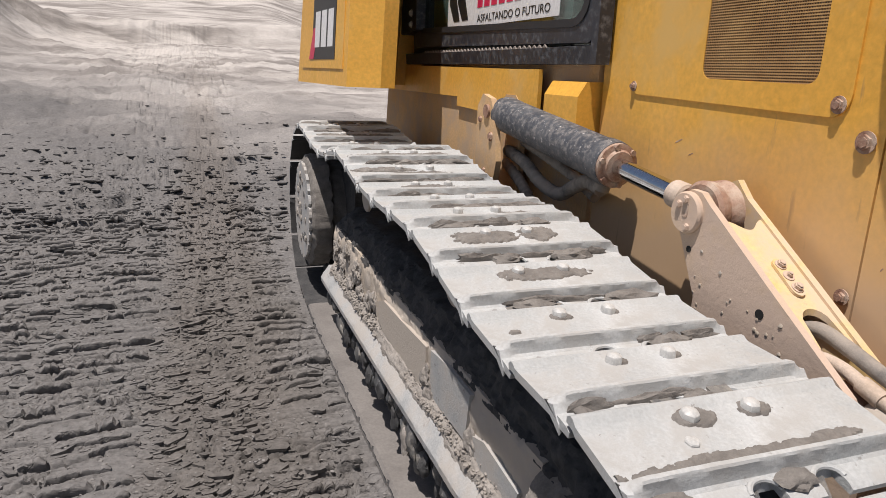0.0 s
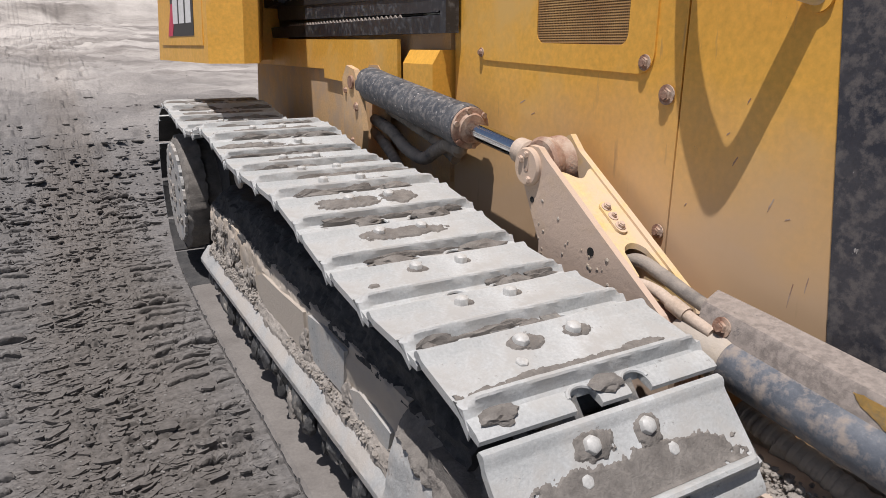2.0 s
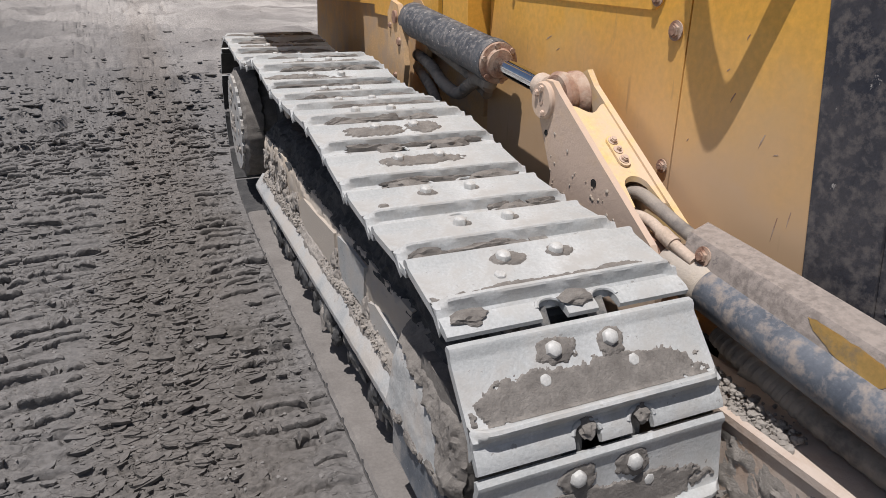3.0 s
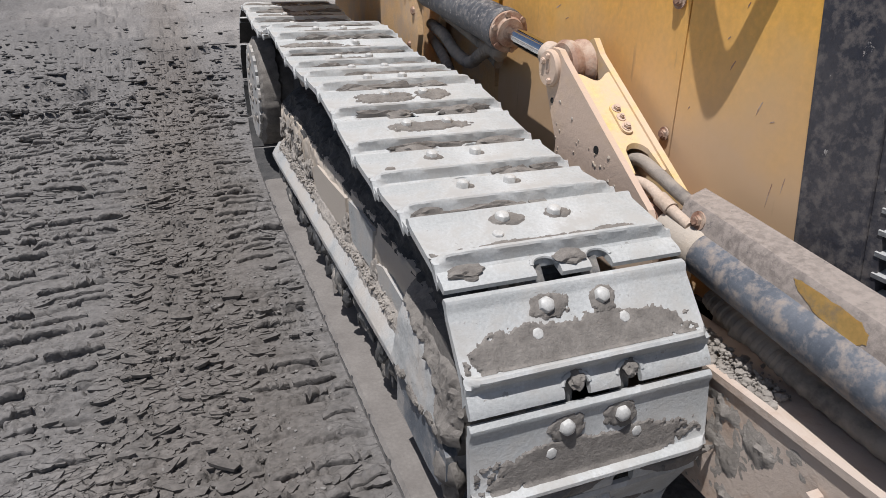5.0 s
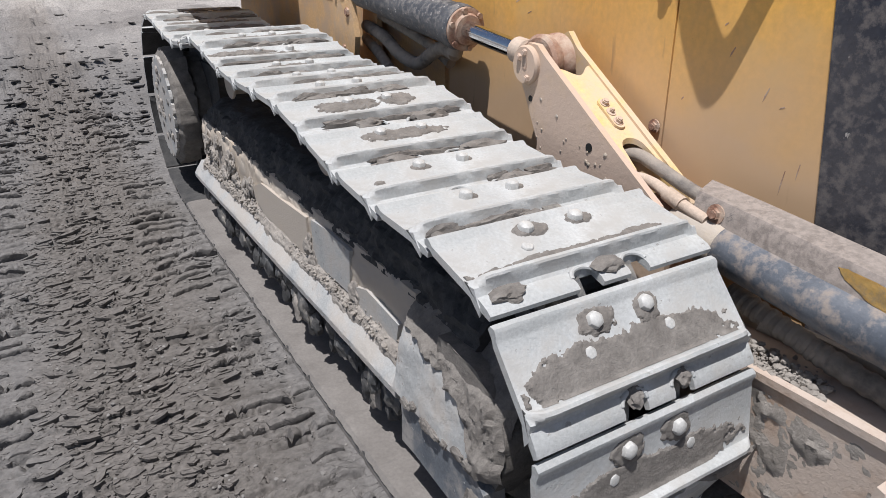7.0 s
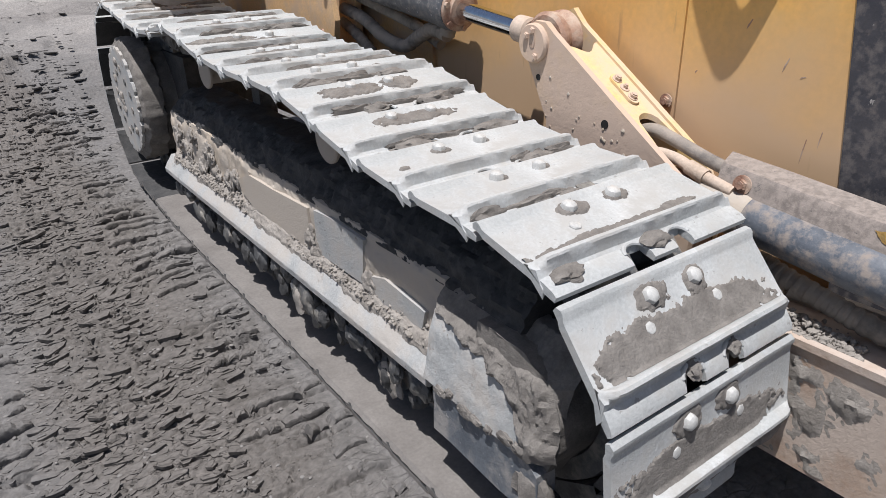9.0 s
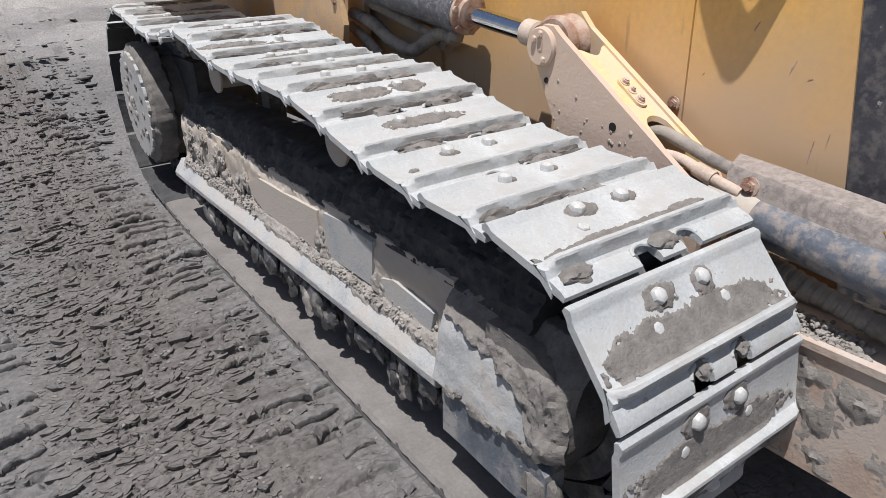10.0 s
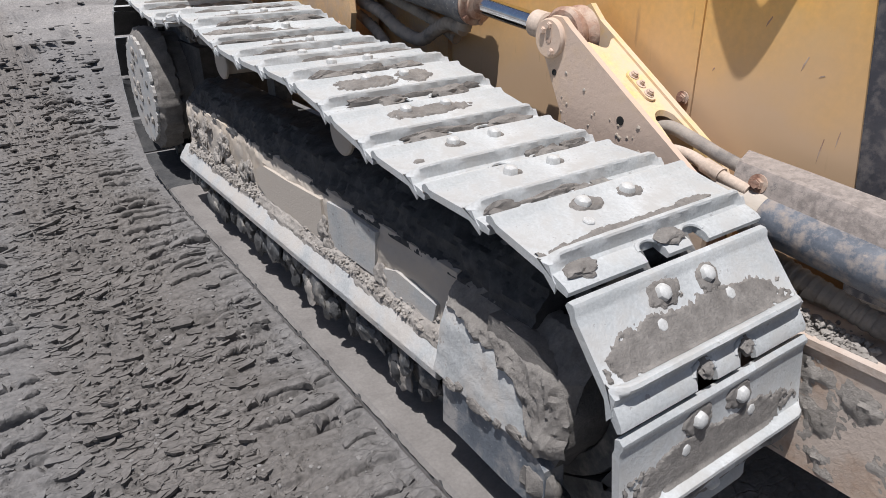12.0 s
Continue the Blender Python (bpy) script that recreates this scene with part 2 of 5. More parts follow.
    bq.inputs["Strength"].default_value, bq.inputs["Distance"].default_value = 0.6, 0.003
    l.new(outs[3], bq.inputs["Height"]), l.new(bc.outputs["Normal"], bq.inputs["Normal"])
    l.new(bq.outputs["Normal"], b.inputs["Normal"])
    return m


SOIL = soil_material()


# ---- mesh helpers ----
def part(name, bm, mat, parent=None, label="", smooth=False):
    """Links a bmesh as one mesh object, under a thing or a part."""
    me = bpy.data.meshes.new(name)
    bmesh.ops.recalc_face_normals(bm, faces=bm.faces)
    bm.to_mesh(me)
    bm.free()
    me.materials.append(mat)
    if smooth:
        me.polygons.foreach_set("use_smooth", [True] * len(me.polygons))
        try:
            me.set_sharp_from_angle(angle=radians(32))
        except AttributeError:
            pass
    ob = new(name, me)
    if parent:
        ob.parent = parent
    if label:
        tagged(ob, label)
    return ob


def again(ob, m, parent):
    """Another piece on the same mesh."""
    o = new(ob.name.split(".")[0], ob.data)
    o.parent = parent
    o.matrix_basis = m
    if "label" in ob:
        o["label"] = ob["label"]
    return o


def bevelled(bm, width, segments=2, angle=25):
    edges = [e for e in bm.edges if len(e.link_faces) == 2 and e.calc_face_angle(0) > radians(angle)]
    if edges:
        bmesh.ops.bevel(bm, geom=edges, offset=width, segments=segments, affect="EDGES", profile=0.5, clamp_overlap=True)
    return bm


def box(x0, x1, y0, y1, z0, z1, bevel=0.0, bm=None):
    bm = bm or bmesh.new()
    vs = [bm.verts.new((x, y, z)) for x in (x0, x1) for y in (y0, y1) for z in (z0, z1)]
    for f in ((0, 1, 3, 2), (4, 6, 7, 5), (0, 4, 5, 1), (2, 3, 7, 6), (0, 2, 6, 4), (1, 5, 7, 3)):
        bm.faces.new([vs[i] for i in f])
    return bevelled(bm, bevel) if bevel else bm


def prism(poly, a0, a1, axis="x", bevel=0.0, bm=None, segments=2):
    """A polygon in the two other axes, drawn out from a0 to a1."""
    bm = bm or bmesh.new()

    def at(p, a):
        return {"x": (a, p[0], p[1]), "y": (p[0], a, p[1]), "z": (p[0], p[1], a)}[axis]
    lo, hi = [bm.verts.new(at(p, a0)) for p in poly], [bm.verts.new(at(p, a1)) for p in poly]
    bm.faces.new(lo[::-1]), bm.faces.new(hi)
    k = len(poly)
    for i in range(k):
        bm.faces.new((lo[i], lo[(i + 1) % k], hi[(i + 1) % k], hi[i]))
    return bevelled(bm, bevel, segments) if bevel else bm


def frame_at(d):
    d = Vector(d).normalized()
    a = d.cross(Vector((0, 0, 1)))
    a = a.normalized() if a.length > 1e-4 else Vector((1, 0, 0))
    return a, a.cross(d)


def tube(points, radii, sides=16, bm=None, caps=True):
    """A round tube along points with a radius at each."""
    bm = bm or bmesh.new()
    pts = [Vector(p) for p in points]
    if not hasattr(radii, "__len__"):
        radii = [radii] * len(pts)
    rings = []
    for i, p in enumerate(pts):
        a, c = frame_at(pts[min(i + 1, len(pts) - 1)] - pts[max(i - 1, 0)])
        rings.append([bm.verts.new(p + radii[i] * (math.cos(2 * math.pi * k / sides) * a + math.sin(2 * math.pi * k / sides) * c)) for k in range(sides)])
    for r0, r1 in zip(rings, rings[1:]):
        for k in range(sides):
            bm.faces.new((r0[k], r0[(k + 1) % sides], r1[(k + 1) % sides], r1[k]))
    if caps:
        bm.faces.new(rings[0][::-1]), bm.faces.new(rings[-1])
    return bm


def lathe(profile, axis_point, axis_dir, sides=32):
    """Rings (distance along the axis, radius)."""
    a = Vector(axis_dir).normalized()
    p = Vector(axis_point)
    u, v = frame_at(a)
    bm = bmesh.new()
    rings = [[bm.verts.new(p + a * s + r * (math.cos(2 * math.pi * k / sides) * u + math.sin(2 * math.pi * k / sides) * v)) for k in range(sides)] for s, r in profile]
    for r0, r1 in zip(rings, rings[1:]):
        for k in range(sides):
            bm.faces.new((r0[k], r0[(k + 1) % sides], r1[(k + 1) % sides], r1[k]))
    bm.faces.new(rings[0][::-1]), bm.faces.new(rings[-1])
    return bm


def spline(points, per=8):
    """A smooth line through points."""
    p = [Vector(q) for q in points]
    p = [2 * p[0] - p[1]] + p + [2 * p[-1] - p[-2]]
    out = []
    for i in range(1, len(p) - 2):
        for k in range(per):
            t = k / per
            out.append(0.5 * (2 * p[i] + (p[i + 1] - p[i - 1]) * t + (2 * p[i - 1] - 5 * p[i] + 4 * p[i + 1] - p[i + 2]) * t * t + (3 * p[i] - p[i - 1] - 3 * p[i + 1] + p[i + 2]) * t ** 3))
    return out + [p[-2]]


def worn_bolt(radius, height):
    """A bolt head worn to a rounded stump."""
    bm = bmesh.new()
    rings = []
    for z, k in ((-0.001, 1.0), (height * 0.45, 1.0), (height * 0.78, 0.86), (height * 0.95, 0.6), (height, 0.25)):
        rings.append([bm.verts.new((radius * k * (1 + 0.045 * math.cos(6 * q * math.pi / 9)) * math.cos(q * math.pi / 9), radius * k * (1 + 0.045 * math.cos(6 * q * math.pi / 9)) * math.sin(q * math.pi / 9), z)) for q in range(18)])
    for r0, r1 in zip(rings, rings[1:]):
        for q in range(18):
            bm.faces.new((r0[q], r0[(q + 1) % 18], r1[(q + 1) % 18], r1[q]))
    bm.faces.new(rings[0][::-1]), bm.faces.new(rings[-1])
    return bm


def hex_bolt(radius, height, washer=0.0):
    bm = bmesh.new()
    s = [(radius * math.cos(k * math.pi / 3), radius * math.sin(k * math.pi / 3)) for k in range(6)]
    prism(s, 0, height * 0.75, "z", bm=bm)
    top = [(0.72 * a, 0.72 * b) for a, b in s]
    prism(top, height * 0.75 - 0.0005, height, "z", bm=bm)
    if washer:
        c = [(washer * math.cos(k * math.pi / 8), washer * math.sin(k * math.pi / 8)) for k in range(16)]
        prism(c, -0.001, height * 0.18, "z", bm=bm)
    return bm


def lumps(count, region, size, seed, mat, name, flat=0.6, parent=None):
    """Many small rough lumps in one mesh. region: a function of a random source that gives a place."""
    rnd = random.Random(seed)
    base = bmesh.new()
    bmesh.ops.create_icosphere(base, subdivisions=1, radius=1)
    bv = np.array([v.co[:] for v in base.verts])
    bf = np.array([[v.index for v in f.verts] for f in base.faces])
    base.free()
    rs = np.random.RandomState(seed)
    verts, faces = [], []
    for i in range(count):
        x, y, z = region(rnd)
        s = size[0] + (size[1] - size[0]) * rnd.random() ** 3
        a = rnd.random() * 6.283
        j = bv * (1 + 0.35 * (rs.rand(len(bv), 1) - 0.5)) * np.array([s * rnd.uniform(0.7, 1.4), s * rnd.uniform(0.7, 1.3), s * flat])
        c, d = math.cos(a), math.sin(a)
        verts.append(np.stack([x + c * j[:, 0] - d * j[:, 1], y + d * j[:, 0] + c * j[:, 1], z + j[:, 2]], 1))
        faces.append(bf + i * len(bv))
    me = bpy.data.meshes.new(name)
    me.from_pydata(np.concatenate(verts).tolist(), [], np.concatenate(faces).tolist())
    me.materials.append(mat)
    ob = new(name, me)
    if parent:
        ob.parent = parent
    return ob


def lattice(ix, iy, seed):
    h = (ix.astype(np.int64) * 374761393 + iy.astype(np.int64) * 668265263 + seed * 974711) & 0x7FFFFFFF
    h = ((h ^ (h >> 13)) * 1274126177) & 0x7FFFFFFF
    h = (h ^ (h >> 16)) & 0xFFFF
    return h / 65535.0


def value_noise(x, y, seed=0):
    ix, iy = np.floor(x), np.floor(y)
    fx, fy = x - ix, y - iy
    fx, fy = fx * fx * (3 - 2 * fx), fy * fy * (3 - 2 * fy)
    a, b = lattice(ix, iy, seed), lattice(ix + 1, iy, seed)
    c, d = lattice(ix, iy + 1, seed), lattice(ix + 1, iy + 1, seed)
    return (a + (b - a) * fx) * (1 - fy) + (c + (d - c) * fx) * fy


def fbm(x, y, octaves=4, seed=0, gain=0.5):
    s, amp, tot = 0, 1.0, 0.0
    for o in range(octaves):
        s = s + amp * value_noise(x * 2 ** o + 13.7 * o, y * 2 ** o - 7.1 * o, seed + o)
        tot += amp
        amp *= gain
    return s / tot


# ---- ground ----
def graded(a, b, step, lo, hi, grow, grow_low):
    v = list(np.arange(a, b, step))
    s, p = step, v[-1]
    while p < hi:
        s *= grow
        p += s
        v.append(p)
    s, p = step, a
    left = []
    while p > lo:
        s *= grow_low
        p -= s
        left.append(p)
    return np.array(left[::-1] + v)


def smooth01(t):
    t = np.clip(t, 0, 1)
    return t * t * (3 - 2 * t)


def layered_far(x, y):
    """Ragged furrows that machines have turned up across the way."""
    q = (y - 0.35 * x) / 0.85 + 2.6 * fbm(x * 0.5, y * 0.8, 4, 101, 0.55)
    f = q - np.floor(q)
    broken = smooth01((fbm(x * 0.8, y * 0.9, 3, 103) - 0.40) / 0.2)
    q2 = (y - 0.2 * x) / 0.28 + 2.2 * fbm(x * 1.6, y * 2.2, 4, 105, 0.6)
    f2 = q2 - np.floor(q2)
    return broken * (smooth01(f / 0.16) * (1 - f) - 0.4) + 0.45 * (smooth01(f2 / 0.2) * (1 - f2) - 0.4)


def shards(x, y, wide, long, seed, tilt=0.9, ragged=0.7):
    """Broken crust: each cell is a flat plate at its own height and tilt."""
    u = x / wide + ragged * 2 * (fbm(x / wide * 0.8, y / long * 0.8, 2, seed + 9) - 0.5)
    v = y / long + ragged * 2 * (fbm(x / wide * 0.8 + 40, y / long * 0.8, 2, seed + 19) - 0.5)
    iu, iv = np.floor(u), np.floor(v)
    best, second, height = np.full(u.shape, 9.0), np.full(u.shape, 9.0), np.zeros(u.shape)
    for a in (-1, 0, 1):
        for b in (-1, 0, 1):
            gu, gv = iu + a, iv + b
            du, dv = u - gu - lattice(gu, gv, seed), v - gv - lattice(gu, gv, seed + 1)
            d = du * du + dv * dv
            nearer = d < best
            second = np.where(nearer, best, np.minimum(second, d))
            best = np.where(nearer, d, best)
            h = lattice(gu, gv, seed + 2) - 0.5 + tilt * (du * (lattice(gu, gv, seed + 3) - 0.5) + dv * (lattice(gu, gv, seed + 4) - 0.5))
            height = np.where(nearer, h, height)
    seam = np.exp(-((np.sqrt(second) - np.sqrt(best)) / 0.11) ** 2)
    open_seam = smooth01((fbm(u * 0.7, v * 0.7, 2, seed + 29) - 0.42) / 0.10)
    return height - 1.2 * seam * open_seam


def ground_height(x, y):
    # the far ground climbs to spoil heaps and a haul road
    rise = np.interp(y, [-300, 6, 10, 18, 30, 38, 50, 70, 120, 400], [0, 0, 0.22, 1.0, 2.05, 2.45, 4.3, 9.0, 22, 60])
    z = rise + 0.10 * smooth01((y - 3.6) / 3) * (fbm(x * 0.9, y * 0.9, 4, 5) - 0.5)
    far = smooth01((y - 5) / 8)
    middle = smooth01((y - 2.8) / 2.5)
    z = z + far * 0.5 * (fbm(x * 0.22, y * 0.22, 4, 11) - 0.5)
    # spoil heap beside the haul road
    z = z + 4.2 * np.exp(-(((x + 9.2) / 2.6) ** 2 + ((y - 26) / 3.5) ** 2)) * (0.75 + 0.5 * fbm(x * 0.6, y * 0.6, 4, 21))
    z = z + 7 * np.exp(-(((x - 13) / 14) ** 2 + ((y - 66) / 10) ** 2))
    # dug bank below the haul road
    z = z + 0.85 * smooth01((y - 30 - 0.25 * x - 1.2 * (fbm(x * 0.5, y * 0.1, 3, 23) - 0.5)) / 0.8) * (1 - smooth01((x - 3.5) / 4))
    # wheel ruts in the middle distance
    z = z + middle * (0.10 * layered_far(x, y) + 0.05 * shards(x, y - 0.3 * x, 1.1, 0.30, 300) * smooth01((y - 5) / 5) + 0.02 * shards(x, y - 0.2 * x, 0.42, 0.13, 330)) * (1 - smooth01((y - 24) / 10))
    for off, rate in ((2.2, 0.30), (5.5, 0.10), (9.5, -0.15), (14.0, 0.05)):
        d = y - (off + 3.6 + rate * x + 0.5 * np.sin(x * 0.7 + off))
        z = z - far * 0.10 * np.exp(-(d / 0.22) ** 2) + far * 0.07 * np.exp(-((d - 0.38) / 0.16) ** 2)
    near = 1 - smooth01((y - 6) / 5)
    side = smooth01((x + 0.02) / -0.06)
    wob = fbm(x * 3.1, y * 3.1, 3, 31) - 0.5
    strip = np.exp(-((x + 0.50 + 0.14 * wob) / 0.19) ** 4)
    outer = smooth01((-x - 1.75 + 0.3 * wob) / 0.3)
    patchy = smooth01((fbm(x * 2.3, y * 2.9, 3, 37) - 0.44) / 0.14)
    churn = np.clip(strip + outer + 0.75 * patchy, 0, 1)

    def layers(q):
        """Overlapping flakes: a steep front, then a slow fall behind it."""
        f = q - np.floor(q)
        return smooth01(f / 0.10) * (1 - f) ** 0.7 - 0.5

    z = z + near * side * 0.034 * (fbm(x * 3.4, y * 3.4, 3, 61) - 0.5)
    broad = smooth01((fbm(x * 3.3, y * 5.2, 3, 41) - 0.42) / 0.16)
    z = z + near * side * 0.020 * (0.20 + 0.80 * churn) * broad * layers(y / 0.075 + 1.6 * fbm(x * 3.6, y * 5, 4, 42, 0.5))
    flaky = smooth01((fbm(x * 6, y * 9, 3, 43) - 0.40) / 0.14)
    z = z + near * side * 0.018 * (0.22 + 0.78 * churn) * (0.35 + 0.65 * flaky) * shards(x, y, 0.140, 0.055, 200)
    z = z + near * side * 0.012 * (0.22 + 0.78 * churn) * (0.4 + 0.6 * flaky) * shards(x, y, 0.066, 0.034, 230)
    z = z + near * side * 0.006 * (0.2 + 0.8 * churn) * shards(x, y, 0.036, 0.022, 260)
    z = z + near * side * 0.006 * churn * (fbm(x * 22, y * 30, 3, 46, 0.55) - 0.5)
    crack = np.abs(fbm(x * 7, y * 15, 4, 51) - 0.5)
    z = z - near * side * 0.030 * np.exp(-(crack / 0.010) ** 2) * smooth01((fbm(x * 3, y * 3, 2, 57) - 0.42) / 0.15)
    thin = np.abs(fbm(x * 12, y * 30, 4, 53) - 0.5)
    z = z - near * side * 0.018 * np.exp(-(thin / 0.011) ** 2) * smooth01((fbm(x * 5, y * 5, 2, 59) - 0.42) / 0.12)
    # grouser prints in lanes: a rounded bar of pressed soil with a crack before it
    for x0, x1, slope, pitch, phase, depth in ((-0.30, 0.01, 0.02, 0.203, 0.05, 0.009), (-1.20, -0.74, 0.10, 0.193, 0.0, 0.010), (-1.82, -1.17, 0.16, 0.19, 0.09, 0.010)):
        lane = smooth01((x - x0 + 0.10 * wob) / 0.03) * smooth01((x1 - x + 0.10 * wob) / 0.03)
        q = (y - slope * x + phase + 0.05 * (fbm(x * 5, y * 5, 3, 71) - 0.5) + 0.04 * wob) / pitch
        for shift, width, much in ((0.0, 0.17, 1.0), (0.52, 0.12, 0.6)):
            row = np.floor(q + shift)
            f = q + shift - row
            keep = smooth01((fbm(x * 3.0 + 7.7 * row, row * 3.1 + 0 * y, 3, 81) - (0.40 if shift == 0 else 0.50)) / 0.06)
            bar = smooth01(f / 0.018) * (1 - smooth01((f - width * 0.55) / (width * 0.6)))
            gap = np.exp(-((f - 0.972) / 0.020) ** 2)
            z = z + near * lane * keep * depth * much * (bar - 2.4 * gap - 0.25 * f)
    # the hole kicked up beside the prints
    z = z - 0.05 * np.exp(-(((x + 0.375) / 0.03) ** 2 + ((y - 2.06) / 0.035) ** 2)) - 0.035 * np.exp(-(((x + 0.44) / 0.022) ** 2 + ((y - 2.04) / 0.028) ** 2))
    z = z + far * 0.22 * (fbm(x * 1.9, y * 1.9, 4, 91, 0.65) - 0.5) * (1 - smooth01((y - 30) / 12))
    return z


gx = graded(-1.55, 0.06, 0.005, -400, 400, 1.15, 1.04)
gy = graded(0.22, 3.1, 0.0042, -300, 600, 1.018, 1.12)
GX, GY = np.meshgrid(gx, gy)
GZ = ground_height(GX, GY) + 0.012
me = bpy.data.meshes.new("ground")
nx, ny = len(gx), len(gy)
idx = np.arange(nx * ny).reshape(ny, nx)
quads = np.stack([idx[:-1, :-1], idx[:-1, 1:], idx[1:, 1:], idx[1:, :-1]], -1).reshape(-1, 4)
me.vertices.add(nx * ny)
me.vertices.foreach_set("co", np.stack([GX, GY, GZ], -1).astype(np.float32).ravel())
me.loops.add(quads.size)
me.loops.foreach_set("vertex_index", quads.astype(np.int32).ravel())
me.polygons.add(len(quads))
me.polygons.foreach_set("loop_start", np.arange(0, quads.size, 4, dtype=np.int32))
me.polygons.foreach_set("use_smooth", np.ones(len(quads), dtype=bool))
me.update(calc_edges=True)
me.materials.append(SOIL)
ground = tagged(new("ground", me), "churned grey-brown bare soil with grouser prints", "ground", kind="structure")


def h_at(x, y):
    return float(GZ[min(np.searchsorted(gy, y), len(gy) - 1), min(np.searchsorted(gx, x), len(gx) - 1)])


def one_mesh(name, verts, faces, mat, label, smooth=False):
    me = bpy.data.meshes.new(name)
    me.from_pydata(verts, [], faces)
    me.materials.append(mat)
    if smooth:
        me.polygons.foreach_set("use_smooth", [True] * len(me.polygons))
        me.set_sharp_from_angle(angle=radians(40))
    return tagged(new(name, me), label, "soil", kind="stuff")


def soil_flakes(count, seed):
    """Torn plates of crusted soil: ragged outline, flat top, steep broken edge, each tipped its own way."""
    r = random.Random(seed)
    verts, faces = [], []
    made = 0
    while made < count:
        y = min(0.25 + abs(r.gauss(0, 3.3)), 16.0)
        x = r.uniform(-1.7 - 0.25 * y, -0.03 + 0.12 * max(0, y - 3.5))
        lane = -0.29 < x or -1.17 < x < -0.75 or -1.8 < x < -1.2
        wild = noise.noise((x * 2.1, y * 2.4, 7.0)) + (-0.30 if lane and y < 3.6 else 0.50)
        if r.random() > 0.42 + 0.75 * wild:
            continue
        made += 1
        far = 1 + 0.13 * max(0, y - 2.2)
        size = (0.0045 + 0.024 * r.random() ** 3.0) * far
        wide, turn = size * r.uniform(1.0, 2.1), r.gauss(0.12, 0.38)
        lift, side = r.uniform(0.02, 0.28) if r.random() < 0.75 else r.uniform(-0.25, 0.05), r.gauss(0, 0.14)
        calm = 1 - 0.65 * min(1, max(0, (y - 2.5) / 2.5))
        lift, side = lift * calm, side * calm
        z = h_at(x, y) + 0.0012 - 0.003 * min(1, max(0, y - 3))
        k = r.randint(6, 9)
        c, d = math.cos(turn), math.sin(turn)
        base = len(verts)
        thick = 0.006 + 0.25 * min(size, 0.03)
        for ring in (0, 1):
            for i in range(k):
                a = 6.2832 * (i + 0.6 * (verts[base + i][3] if ring else 0)) / k
                if not ring:
                    j = r.uniform(-0.5, 0.5)
                    a, q = 6.2832 * (i + 0.6 * j) / k, r.uniform(0.62, 1.12)
                    px, py = wide * q * math.cos(a), size * q * math.sin(a)
                    verts.append((px, py, -lift * py + side * px + r.uniform(-0.06, 0.06) * size, j))
                else:
                    px, py, pz, j = verts[base + i]
                    verts.append((px * 0.9, py * 0.86, pz - thick, 0))
        faces.append([base + i for i in range(k)])
        for i in range(k):
            faces.append([base + i, base + k + i, base + k + (i + 1) % k, base + (i + 1) % k])
        for i in range(base, base + 2 * k):
            px, py, pz, j = verts[i]
            verts[i] = (x + c * px - d * py, y + d * px + c * py, z + pz, 0)
    return one_mesh("soil_flakes", [v[:3] for v in verts], faces, SOIL, "torn flat flakes of crusted grey soil on the ground")


def print_bars(seed):
    """Rounded bars of pressed soil between the grouser prints, broken across and steep in front."""
    r = random.Random(seed)
    verts, faces = [], []
    section = ((0.004, -0.016), (-0.002, 0.0085), (0.0005, 0.0140), (0.010, 0.0180), (0.022, 0.0168), (0.034, 0.0095), (0.047, -0.006))
    for x0, x1, slope, pitch, phase in ((-0.30, -0.005, 0.02, 0.1015, 0.05), (-1.20, -0.74, 0.10, 0.0965, 0.0), (-1.84, -1.20, 0.16, 0.095, 0.09)):
        for row in range(2, 62):
            y_row = row * pitch - phase
            main = row % 2 == 0
            a = x0 + r.uniform(-0.01, 0.05)
            while a < x1 - 0.04:
                b = min(x1 + r.uniform(-0.03, 0.0), a + r.uniform(0.07, 0.26))
                if r.random() < (0.88 if main else 0.50) and b - a > 0.035:
                    n = max(5, int((b - a) / 0.009))
                    base = len(verts)
                    big = r.uniform(0.75, 1.25) * (1.0 if main else 0.8)
                    shift, yaw, seed_k = r.uniform(-0.012, 0.012), r.gauss(0, 0.05), r.random() * 50
                    for i in range(n + 1):
                        t = i / n
                        x = a + (b - a) * t
                        y = y_row + slope * x + shift + yaw * (x - a) + 0.014 * noise.noise((x * 9, row, seed_k)) + 0.004 * noise.noise((x * 50, row, seed_k))
                        end = min(1, min(t, 1 - t) * n / 1.6)
                        tall = big * (0.35 + 0.65 * end) * (1 + 0.25 * noise.noise((x * 20, seed_k, 3)))
                        z = h_at(x, y + 0.012)
                        for u, w in section:
                            verts.append((x + 0.004 * noise.noise((x * 80, u * 90, seed_k)), y + u * big * (0.6 + 0.4 * end), z + (w * tall if w > 0 else w) + 0.005))
                    m = len(section)
                    for i in range(n):
                        for j in range(m - 1):
                            p = base + i * m + j
                            faces.append([p, p + 1, p + m + 1, p + m])
                    faces.append([base + j for j in range(m)])
                    faces.append([base + n * m + j for j in range(m)][::-1])
                a = b + r.uniform(0.0, 0.03)
    return one_mesh("pressed_soil_bars", verts, faces, SOIL, "rounded bars of pressed soil left by track grousers", True)


def loose(r):
    x = -0.48 + r.gauss(0, 0.25) if r.random() < 0.55 else r.uniform(-1.9, -0.02)
    y = r.uniform(0.2, 5.0)
    return x, y, h_at(x, y) + 0.001


